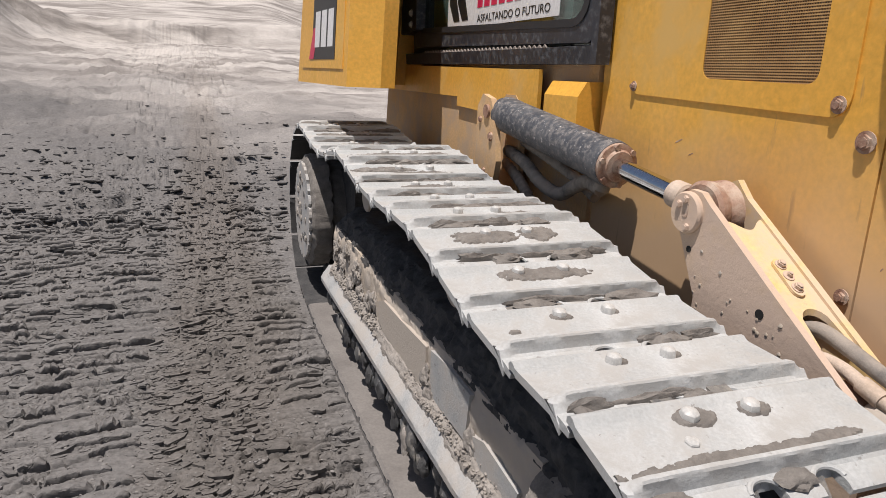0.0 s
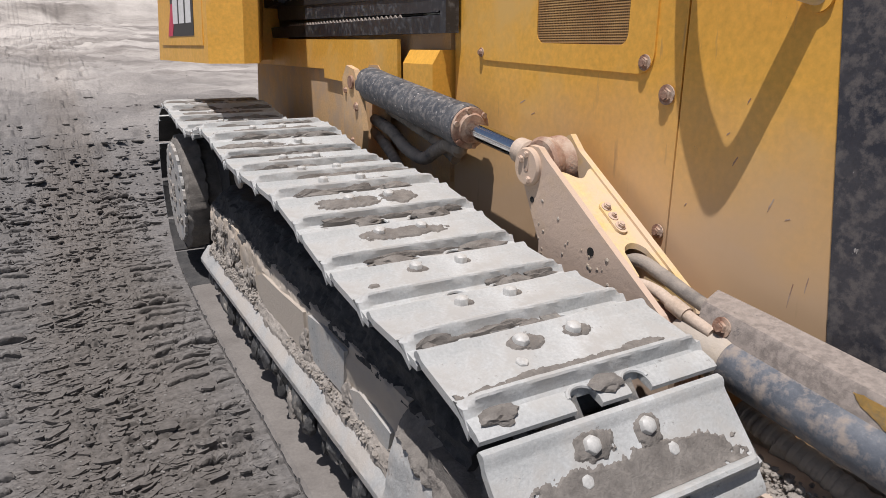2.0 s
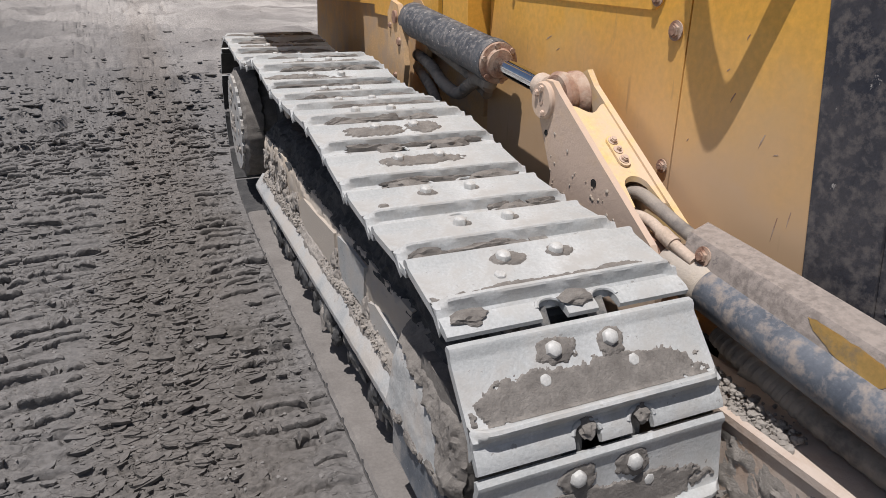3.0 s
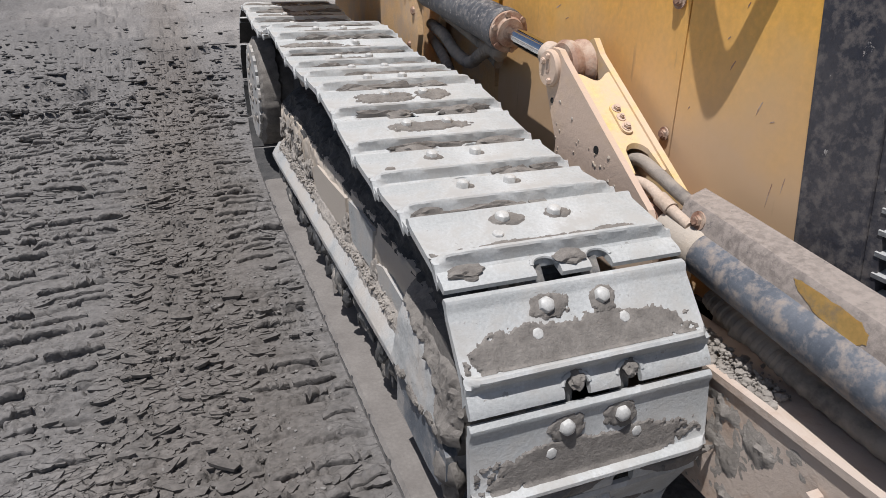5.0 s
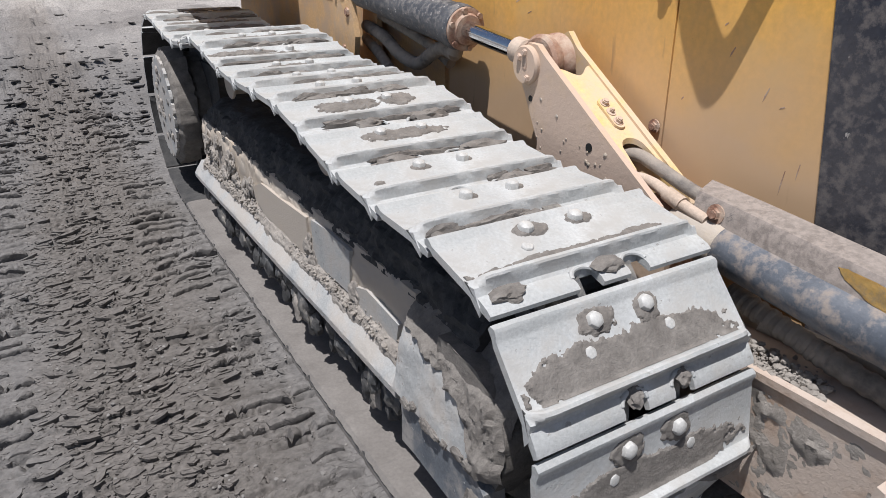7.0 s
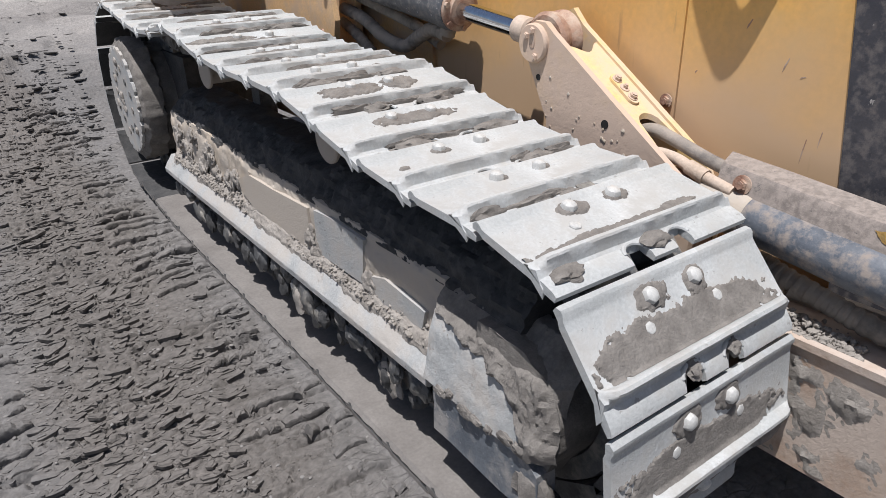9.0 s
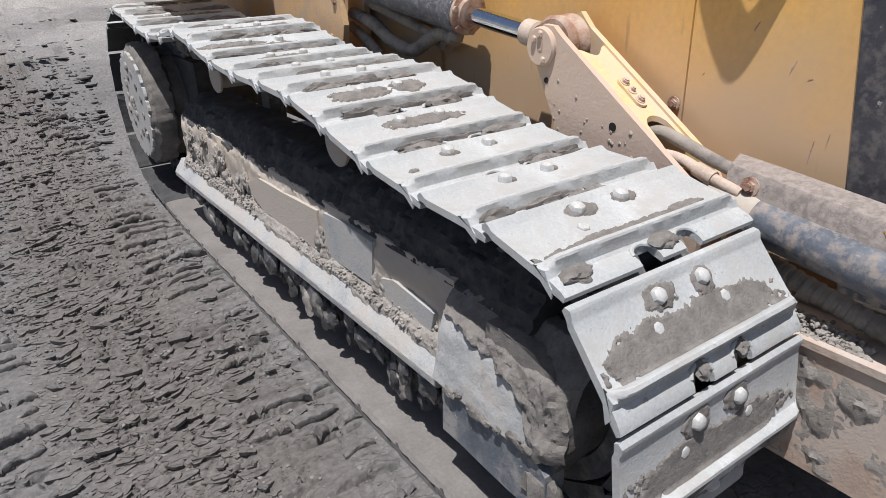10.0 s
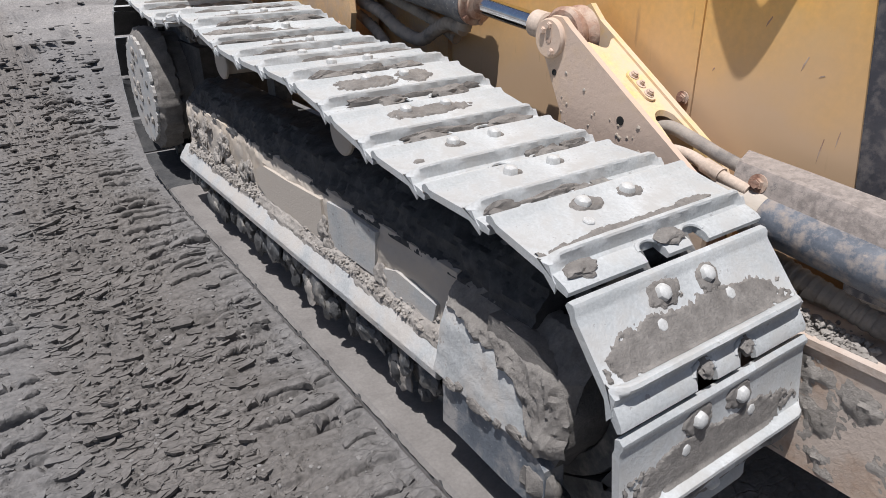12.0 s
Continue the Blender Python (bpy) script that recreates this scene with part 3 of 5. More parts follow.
def loose_far(r):
    y = 5 + 27 * r.random() ** 1.4
    x = r.uniform(-0.28 * y - 1.5, 0.22 * y)
    y += 0.6 * math.sin(x * 1.3)
    return x, y, h_at(x, y) + 0.01


soil_flakes(21000, 77)
print_bars(78)
tagged(lumps(6000, loose, (0.001, 0.0075), 5, CLOD, "soil_clods"), "small dry crumbs of churned soil lying on the ground", "soil", kind="stuff")
tagged(lumps(1500, loose_far, (0.003, 0.016), 8, CLOD, "far_soil_clods"), "pale lumps of dug soil scattered over the far ground", "soil", kind="stuff")

# ---- bulldozer: track ----
bulldozer = tagged(new("bulldozer"), "dusty yellow crawler bulldozer with steel tracks standing on bare soil", "bulldozer")
SHOE_W0, SHOE_W1 = -0.005, 0.510
IDLER, IDLER_R = (0.268, 0.400), 0.383
DRIVE, DRIVE_R = (3.06, 0.525), 0.455


def track_line():
    """The outer face of the shoes from under the front, round the idler, along the top, round the sprocket and back."""
    pts = []
    for a in np.linspace(-90, -255, 40):
        pts.append((IDLER[0] + IDLER_R * math.cos(radians(a)), IDLER[1] + IDLER_R * math.sin(radians(a))))
    pts = [p for p in pts if not (p[0] > IDLER[0] - 0.04 and p[1] > 0.6)]
    top = [(0.30, 0.774), (0.41, 0.776), (0.60, 0.790), (0.79, 0.822), (0.99, 0.868), (1.15, 0.884), (1.30, 0.886), (1.50, 0.888), (1.72, 0.906), (1.93, 0.944), (2.09, 0.960), (2.25, 0.937), (2.42, 0.918), (2.60, 0.922), (2.80, 0.947)]
    pts += [tuple(v[:2]) for v in spline([(a, b, 0) for a, b in top], 6)]
    for a in np.linspace(100, -90, 40):
        pts.append((DRIVE[0] + DRIVE_R * math.cos(radians(a)), DRIVE[1] + DRIVE_R * math.sin(radians(a))))
    pts += [(2.85, 0.048), (2.6, 0.020), (2.4, 0.012), (2.0, 0.010), (1.0, 0.010), (0.5, 0.010)]
    return pts


line = np.array(track_line() + track_line()[:1])
seg = np.hypot(*(line[1:] - line[:-1]).T)
mid = 0.5 * (line[1:, 0] + line[:-1, 0])
seg = seg * np.where(mid < 0.22, 0.915, np.where(mid > 3.05, 0.88, 1.0))  # the chain bends on its pins, so the shoes fan out on the curves
dist = np.concatenate([[0], np.cumsum(seg)])
LENGTH = dist[-1]
COUNT = round(LENGTH / 0.2035)
PITCH = LENGTH / COUNT


def on_track(s):
    s = s % LENGTH
    return np.array([np.interp(s, dist, line[:, 0]), np.interp(s, dist, line[:, 1])])


START = min(np.arange(0, 2.0, 0.002), key=lambda s: np.hypot(*(on_track(s) - np.array((0.0, 0.671)))))


def shoe_pose(i):
    """x across, y along the run, z outwards; the origin at the bolts."""
    s = START + i * PITCH
    a, b, p = on_track(s - 0.10), on_track(s + 0.05), on_track(s)
    u = (b - a) / np.hypot(*(b - a))
    y, z = Vector((0, u[0], u[1])), Vector((0, -u[1], u[0]))
    m = Matrix.Identity(4)
    for k, v in enumerate((Vector((1, 0, 0)), y, z, Vector((0, p[0], p[1])))):
        for r in range(3):
            m[r][k] = v[r]
    return m


def shoe_mesh():
    bm = bmesh.new()
    w0, w1 = SHOE_W0, SHOE_W1
    plate = [(0.042, -0.009), (0.0445, 0.000), (0.036, 0.007), (0.029, 0.007), (0.019, 0.001), (0.012, 0.0), (-0.094, 0.0), (-0.101, 0.003), (-0.104, 0.012), (-0.106, 0.020), (-0.109, 0.0235), (-0.116, 0.0235), (-0.119, 0.020),
             (-0.121, 0.006), (-0.124, -0.003), (-0.131, -0.0075), (-0.135, -0.024), (-0.115, -0.016), (0.012, -0.015), (0.024, -0.010)]
    cols = [w0, w0 + 0.010, w0 + 0.022] + list(np.linspace(w0 + 0.036, w1 - 0.036, 34)) + [w1 - 0.022, w1 - 0.010, w1]
    rings = []
    for j, w in enumerate(cols):
        edge = min(j, len(cols) - 1 - j)
        ring = []
        for u, n in plate:
            if n > 0.0085:
                n = {0: 0.001, 1: n * 0.35, 2: n * 0.86, 3: n}.get(edge, n)
                u = u + {0: 0.012, 1: 0.006, 2: 0.001}.get(edge, 0)
                n += 0.0006 * noise.noise((w * 45, u * 40, 2.0)) + 0.0008 * noise.noise((w * 130, u * 90, 5.0))
                u += 0.0005 * noise.noise((w * 38, 7.0, n * 60))
            else:
                n += 0.0010 * noise.noise((w * 9, u * 14, 4.0))
            if edge == 0:
                u = u * 0.985
            if u < -0.122 and edge < 3:
                n, u = n - (0.010, 0.005, 0.001)[edge], u - (0.013, 0.006, 0.001)[edge]
            ring.append(bm.verts.new((w, u, n)))
        rings.append(ring)
    k = len(plate)
    for r0, r1 in zip(rings, rings[1:]):
        for i in range(k):
            bm.faces.new((r0[i], r0[(i + 1) % k], r1[(i + 1) % k], r1[i]))
    bm.faces.new(rings[0][::-1]), bm.faces.new(rings[-1])
    # apron in three tongues with the link notches between them
    for a, b in ((w0 + 0.002, 0.182), (0.236, 0.300), (0.347, w1 - 0.002)):
        t = bmesh.new()
        prism([(-0.128, -0.0065), (-0.145, -0.0080), (-0.160, -0.0100), (-0.170, -0.0150), (-0.169, -0.025), (-0.145, -0.024), (-0.125, -0.021)], a, b, "x", bm=t)
        bevelled(t, 0.004, 2)
        tmp = bpy.data.meshes.new("tongue")
        t.to_mesh(tmp)
        bm.from_mesh(tmp)
        t.free()
        bpy.data.meshes.remove(tmp)
    # rounded rim over each link notch
    for c in (0.209, 0.3235):
        tube([(c + 0.028 * math.cos(a), -0.148 + 0.020 * math.sin(a), -0.006 - 0.004 * (1 - math.sin(a))) for a in np.linspace(0, math.pi, 11)], 0.0048, 8, bm)
    return bm


def mud_mesh(seed, spots, rim=0.0035):
    """Thin caked mud with a ragged outline. spots: centre across, centre along, half width, half length, height."""
    bm = bmesh.new()
    step = 0.0032
    for j, (cx, cy, rx, ry, h) in enumerate(spots):
        na, nb = int(2.6 * rx / step), int(2.8 * ry / step)
        grid = {}
        for a in range(na + 1):
            for b in range(nb + 1):
                x, y = cx + (a - na / 2) * step, cy + (b - nb / 2) * step
                if not (SHOE_W0 + 0.004 < x < SHOE_W1 - 0.004 and -0.1035 < y < 0.026):
                    continue
                q = 1 - ((x - cx) / rx) ** 2 - abs((y - cy) / ry) ** 2.4
                q += 0.55 * noise.noise((x * 18 + seed, y * 22, j)) + 0.45 * noise.noise((x * 70, y * 80 + seed, j)) + 0.22 * noise.noise((x * 210, y * 210, seed))
                z = -0.0015 if q < 0 else min(1, q * 6) * rim + h * min(1, q) * (0.5 + 0.9 * noise.noise((x * 55, y * 55, seed))) + 0.0007 * noise.noise((x * 260, y * 260, seed))
                if y < -0.096:
                    z += max(0, (-0.096 - y) * 0.7) * (q > 0)
                grid[a, b] = (bm.verts.new((x, y, z)), q)
        for a in range(na):
            for b in range(nb):
                c = [grid.get(k) for k in ((a, b), (a + 1, b), (a + 1, b + 1), (a, b + 1))]
                if all(c) and max(v[1] for v in c) > 0:
                    bm.faces.new([v[0] for v in c])
    loose = [v for v in bm.verts if not v.link_faces]
    bmesh.ops.delete(bm, geom=loose, context="VERTS")
    return bm


def mud_blob(seed, cx, cy, cz, rx, ry, rz):
    """A rough lump of dried mud."""
    bm = bmesh.new()
    bmesh.ops.create_icosphere(bm, subdivisions=3, radius=1)
    o = Vector((seed * 3.7, seed * 1.3, 0))
    for v in bm.verts:
        d = v.co.copy()
        q = 1 + 0.42 * noise.noise(d * 1.3 + o) + 0.24 * noise.noise(d * 3.1 + o) + 0.15 * noise.noise(d * 7 + o)
        v.co = Vector((cx + d.x * rx * q, cy + d.y * ry * q, cz + d.z * rz * q))
    return bm


BIG, SMALL = ((0.185, 0.0), (0.304, 0.0)), ((0.155, -0.048), (0.340, -0.048))
first = {}
rnd = random.Random(4)
MUDS = {
    -1: [(0.23, -0.074, 0.24, 0.044, 0.0006), (0.190, -0.004, 0.036, 0.030, 0.005), (0.304, -0.002, 0.034, 0.030, 0.005)],
    0: [(0.25, -0.078, 0.245, 0.050, 0.0008), (0.192, -0.003, 0.042, 0.024, 0.005), (0.310, -0.006, 0.030, 0.028, 0.005)],
    1: [(0.22, -0.094, 0.22, 0.020, 0.001), (0.196, -0.002, 0.040, 0.020, 0.004), (0.312, -0.002, 0.032, 0.020, 0.004), (0.40, -0.08, 0.05, 0.012, 0.001)],
    2: [(0.192, -0.003, 0.020, 0.012, 0.003), (0.312, 0.000, 0.022, 0.013, 0.004)],
    3: [(0.188, -0.004, 0.026, 0.016, 0.004), (0.310, -0.002, 0.020, 0.012, 0.004), (0.06, -0.05, 0.012, 0.008, 0.002)],
    4: [(0.245, -0.012, 0.12, 0.030, 0.004)],
    5: [(0.18, -0.018, 0.095, 0.036, 0.007), (0.33, -0.008, 0.050, 0.048, 0.007)],
}
for i in range(-3, COUNT - 3):
    m = shoe_pose(i)
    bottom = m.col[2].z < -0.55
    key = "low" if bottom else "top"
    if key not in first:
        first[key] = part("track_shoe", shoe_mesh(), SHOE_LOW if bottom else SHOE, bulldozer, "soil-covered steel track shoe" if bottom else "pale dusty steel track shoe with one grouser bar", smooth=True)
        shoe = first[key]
        # undersides take the mud tone that has shade in its colour
        shoe.data.materials.append(MUD_SHADED)
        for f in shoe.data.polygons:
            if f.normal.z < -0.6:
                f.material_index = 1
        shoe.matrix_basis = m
    else:
        shoe = again(first[key], m, bulldozer)
    if "link" not in first:
        bm = bmesh.new()
        for a in (0.165, 0.288):
            prism([(0.10, -0.030), (0.085, -0.016), (-0.10, -0.016), (-0.118, -0.04), (-0.118, -0.095), (-0.10, -0.115), (0.06, -0.115), (0.10, -0.09)], a, a + 0.042, "x", bm=bm)
        for u in (-0.1, 0.1):
            tube([(0.150, u, -0.066), (0.345, u, -0.066)], 0.030, 14, bm)
        first["link"] = part("chain_link", bevelled(bm, 0.004, 1), LINKM, shoe, "dark oily track chain link")
    else:
        again(first["link"], Matrix.Identity(4), shoe)
    if bottom or i > 17:
        continue
    for name, places, r, h in (("bolt", BIG, 0.0155, 0.017), ("nut", SMALL, 0.0115, 0.0062)):
        if name == "nut" and i > 1:
            continue
        places = places[:1] if name == "nut" and i == 1 else places
        for x, y in places:
            pose_b = Matrix.Translation((x, y, 0.0)) @ Matrix.Rotation(rnd.random(), 4, "Z")
            if name not in first:
                first[name] = part(name, worn_bolt(r, h), BOLT, shoe, "bright worn bolt head", smooth=True)
                first[name].matrix_basis = pose_b
            else:
                again(first[name], pose_b, shoe)
    spots = MUDS.get(i)
    if spots is None:
        spots = []
        for c in range(rnd.randint(2, 4)):
            spots.append((rnd.uniform(0.10, 0.42), rnd.uniform(-0.07, 0.005), rnd.uniform(0.05, 0.12), rnd.uniform(0.018, 0.036), 0.007))
        spots.append((rnd.uniform(0.2, 0.35), -0.082, rnd.uniform(0.10, 0.2), 0.014, 0.006))
    for j, spot in enumerate(spots):
        bm = mud_mesh(i + 7.3 + 2.7 * j, [spot])
        part("mud_cake", bm, MUD, shoe, "dried grey-brown mud", smooth=True)
    if i in (0, 1, 2, 3):
        ap = {0: [(0.21, 0.016, 0.004), (0.325, 0.016, 0.004)], 1: [(0.05, 0.036, 0.004), (0.266, 0.034, 0.006)], 2: [(0.262, 0.036, 0.003), (0.04, 0.014, 0.004)], 3: [(0.36, 0.05, 0.008)]}[i]
    else:
        ap = [(rnd.uniform(0.33, 0.45), rnd.uniform(0.05, 0.09), 0.012), (rnd.uniform(0.12, 0.30), rnd.uniform(0.03, 0.10), 0.008)]
    if i > 1:
        for j in range(5 if i > 4 else 3):
            part("mud_lump", mud_blob(i * 5 + j + 21.7, rnd.uniform(0.06, 0.44), -0.1265, -0.008, rnd.uniform(0.03, 0.085), 0.008, rnd.uniform(0.012, 0.02)), MUD, shoe, "dried mud along the grouser bar", smooth=True)
    for j, lump in enumerate(ap):
        part("mud_lump", mud_blob(i + 3.9 + 1.9 * j, lump[0], -0.139, -0.007, lump[1], 0.020, 0.007 + lump[2]), MUD, shoe, "dried mud lodged before the grouser bar", smooth=True)

# ---- bulldozer: roller frame ----
rk0 = random.Random(21)


def crust_sheet(name, section, y0, y1, mat, label, amp=0.006, seed=0, ny=150, sub=5, tilt=0.0):
    """A long sheet along y from a section in x and z, roughened like a caked surface, closed behind."""
    bm = bmesh.new()
    pts = []
    for a, b in zip(section, section[1:]):
        pts += [(a[0] + (b[0] - a[0]) * k / sub, a[1] + (b[1] - a[1]) * k / sub) for k in range(sub)]
    pts.append(section[-1])
    rows = []
    for j in range(ny + 1):
        y = y0 + (y1 - y0) * j / ny
        row = []
        for i, (x, z) in enumerate(pts):
            d = noise.noise((x * 22 + seed, y * 9, z * 22)) + 0.6 * noise.noise((x * 60, y * 34 + seed, z * 60)) + 0.35 * noise.noise((x * 150, y * 110, z * 150 + seed))
            row.append(bm.verts.new((x - amp * d, y, z + amp * 0.7 * d + tilt * (1.95 - y))))
        rows.append(row)
    for r0, r1 in zip(rows, rows[1:]):
        for i in range(len(pts) - 1):
            bm.faces.new((r0[i], r1[i], r1[i + 1], r0[i + 1]))
    for row in (rows[0], rows[-1]):
        bm.faces.new(row)
    bm.faces.new([r[0] for r in rows] + [r[-1] for r in rows[::-1]])
    return part(name, bm, mat, bulldozer, label, smooth=True)


# dark soil sheet, with the shade below the upper run in its colour
crust_sheet("frame_top", [(0.092, 0.53), (0.104, 0.565), (0.130, 0.605), (0.18, 0.635), (0.30, 0.64), (0.36, 0.55), (0.36, 0.45)], 0.20, 2.55, MUD_SHADED, "dark oily soil on the roller frame, darkened for shade under the track", 0.014, 3, 300, 5)
crust_sheet("frame_side", [(0.075, 0.30), (0.086, 0.35), (0.088, 0.42), (0.086, 0.50), (0.094, 0.545), (0.15, 0.55)], 0.46, 2.58, FRAME, "dusty tan roller frame side", 0.007, 9, 320, 5)
part("cover_plate", prism([(1.13, 0.375), (1.60, 0.375), (1.70, 0.41), (1.72, 0.45), (1.60, 0.495), (1.40, 0.50), (1.13, 0.515)], 0.0765, 0.09, "x", 0.013, segments=3), FRAME, bulldozer, "smooth tan cover plate")
part("cover_plate", prism([(0.82, 0.39), (1.09, 0.385), (1.09, 0.52), (0.98, 0.53), (0.80, 0.525)], 0.0785, 0.09, "x", 0.013, segments=3), GUARD, bulldozer, "grey dusty cover plate")
part("cover_plate", prism([(0.54, 0.37), (0.74, 0.37), (0.78, 0.43), (0.70, 0.455), (0.52, 0.44)], 0.0765, 0.09, "x", 0.013, segments=3), GUARD, bulldozer, "grey dusty cover plate")
for y, z, r in ((2.44, 0.46, 0.05), (2.33, 0.41, 0.04), (2.25, 0.49, 0.035), (2.13, 0.40, 0.04), (2.04, 0.47, 0.045), (1.97, 0.40, 0.035), (1.83, 0.41, 0.04), (1.76, 0.44, 0.03), (1.12, 0.43, 0.035), (1.09, 0.39, 0.03), (0.78, 0.40, 0.03)):
    bm = bmesh.new()
    bmesh.ops.create_icosphere(bm, subdivisions=4, radius=r)
    for v in bm.verts:
        v.co *= 1 + 0.75 * noise.noise(v.co * 26 + Vector((y * 7, 0, 0))) + 0.35 * noise.noise(v.co * 80) + 0.15 * noise.noise(v.co * 190)
        v.co.x *= 0.42
    bmesh.ops.translate(bm, verts=bm.verts, vec=(0.082, y, z))
    part("soil_lump", bm, CRUST, bulldozer, "crumbly soil stuck to the frame side", smooth=True)
crust_sheet("soil_bank", [(0.056, 0.318), (0.060, 0.342), (0.072, 0.364), (0.092, 0.378), (0.12, 0.37)], 0.47, 2.55, CRUST, "crumbly soil lying along the frame ledge", 0.0065, 17, 420, 6, 0.012)
# long bottom guard bar with a worn upper edge
crust_sheet("guard_bar", [(0.070, 0.262), (0.040, 0.262), (0.031, 0.268), (0.030, 0.288), (0.036, 0.298), (0.070, 0.346), (0.085, 0.346)], 0.455, 2.62, GUARD, "long worn grey roller guard bar", 0.0016, 51, 420, 4, 0.014)


def ledge_crumbs(r):
    y = r.choice((0.62, 0.86, 1.12, 1.78, 2.0, 2.2, 2.38)) + r.gauss(0, 0.09)
    t = r.random() ** 1.5
    return 0.058 + 0.034 * t + r.uniform(-0.004, 0.004), min(max(y, 0.48), 2.5), 0.346 + 0.040 * t + 0.012 * (1.95 - y) + r.uniform(-0.004, 0.006)


tagged(lumps(1300, ledge_crumbs, (0.0015, 0.0085), 41, CRUST, "soil_crumbs", 0.8), "dry crumbs of soil lying on the roller frame ledge", "soil", kind="stuff")
# front end of the frame
crust_sheet("front_guard", [(0.085, 0.305), (0.030, 0.308), (0.024, 0.318), (0.034, 0.38), (0.046, 0.445), (0.060, 0.485), (0.095, 0.51)], 0.115, 0.455, GUARD, "pale grey front guard plate", 0.0025, 29, 70, 6)
def mud_cap():
    """Brown mud caked over the top and the front of the guard plate, with a ragged lower edge."""
    bm = bmesh.new()
    rows = []
    for j in range(111):
        y = 0.462 - 0.405 * j / 110
        ragged = noise.noise((y * 16, 3.1, 0.0)) * 0.030 + noise.noise((y * 46, 1.7, 0.0)) * 0.016
        low = float(np.interp(y, [0.05, 0.125, 0.165, 0.25, 0.40, 0.47], [0.335, 0.330, 0.405, 0.448, 0.475, 0.492])) + ragged
        front = max(0.0, (0.115 - y) / 0.065)
        row = []
        for i in range(33):
            t = i / 32
            z = low + (0.555 - low) * min(1, t * 1.25)
            face = float(np.interp(z, [0.30, 0.38, 0.445, 0.485, 0.51, 0.56], [0.020, 0.029, 0.041, 0.053, 0.085, 0.13]))
            x = face - 0.006 * min(1, i / 2) + 0.006 + 0.16 * max(0, t - 0.8)
            x += 0.035 * front ** 2
            d = noise.noise((y * 24, z * 24, 2.0)) + 0.6 * noise.noise((y * 62, z * 62, 5.0)) + 0.4 * noise.noise((y * 150, z * 150, 9.0))
            row.append(bm.verts.new((x - 0.011 * d * min(1, i / 3) - 0.004, y, z)))
        rows.append(row)
    for r0, r1 in zip(rows, rows[1:]):
        for i in range(32):
            bm.faces.new((r0[i], r1[i], r1[i + 1], r0[i + 1]))
    return bm


part("mud_cap", mud_cap(), MUD, bulldozer, "brown mud caked over the front guard plate", smooth=True)
for k in range(7):
    y = 0.14 + 0.042 * k + rk0.uniform(-0.012, 0.012)
    part("mud_lump", mud_blob(k + 60.5, 0.024, y, 0.322 + rk0.uniform(-0.008, 0.016), 0.006, rk0.uniform(0.012, 0.026), rk0.uniform(0.008, 0.018)), MUD, bulldozer, "mud stuck along the guard plate edge", smooth=True)


def roughened(bm, cuts, coarse, fine_amp):
    bmesh.ops.subdivide_edges(bm, edges=bm.edges, cuts=cuts, use_grid_fill=True)
    for v in bm.verts:
        v.co += coarse * noise.noise_vector(v.co * 20) + fine_amp * noise.noise_vector(v.co * 70)
    return bm


part("nose_body", roughened(prism([(0.30, 0.25), (0.30, 0.53), (0.16, 0.525), (0.085, 0.49), (0.055, 0.42), (0.060, 0.345), (0.11, 0.25)], 0.056, 0.24, "x", 0.03, segments=3), 5, 0.008, 0.003), MUD, bulldozer, "mud-coated front end of the frame", smooth=True)
part("lower_plate", roughened(prism([(0.43, 0.185), (0.43, 0.312), (0.13, 0.318), (0.088, 0.29), (0.085, 0.23), (0.13, 0.178)], 0.031, 0.08, "x", 0.008), 4, 0.002, 0.0012), BLUEPLATE, bulldozer, "blue-grey lower guard plate", smooth=True)
part("nose", mud_blob(91.3, 0.062, 0.120, 0.225, 0.036, 0.042, 0.075), MUD, bulldozer, "mud-caked rounded nose of the frame", smooth=True)
rk = random.Random(12)
for k in range(60):
    y = 0.50 + 2.05 * k / 59 + rk.uniform(-0.02, 0.02)
    bm = mud_blob(k + 0.7, 0.066 + rk.uniform(-0.02, 0.03), y, 0.205 + rk.uniform(-0.06, 0.050), 0.018, rk.uniform(0.018, 0.05), rk.uniform(0.022, 0.05))
    part("mud_clump", bm, (MUD_SHADED, LINKM, CRUST)[k % 3 if k % 5 == 0 else k % 2], bulldozer, "dark lump of oily mud under the guard bar", smooth=True)
for k, y in enumerate((0.62, 0.98, 1.34, 1.70, 2.06, 2.40)):
    part("track_roller", lathe([(0, 0.03), (0.0, 0.085), (0.02, 0.10), (0.05, 0.10), (0.055, 0.08), (0.12, 0.08), (0.125, 0.10), (0.16, 0.10), (0.16, 0.03)], (0.10, y, 0.215), (1, 0, 0), 28), LINKM, bulldozer, "dark steel track roller", smooth=True)
for y, z in ((1.03, 0.735), (2.03, 0.79)):
    r = part("carrier_roller", lathe([(0, 0.02), (0.0, 0.060), (0.004, 0.066), (0.012, 0.066), (0.014, 0.05), (0.20, 0.05), (0.20, 0.02)], (0.110, y, z), (1, 0, 0), 32), FRAME, bulldozer, "dusty carrier roller under the upper run", smooth=True)
    part("roller_arm", box(0.30, 0.36, y - 0.04, y + 0.04, 0.50, z + 0.03, 0.006), LINKM, bulldozer, "dark carrier roller arm")
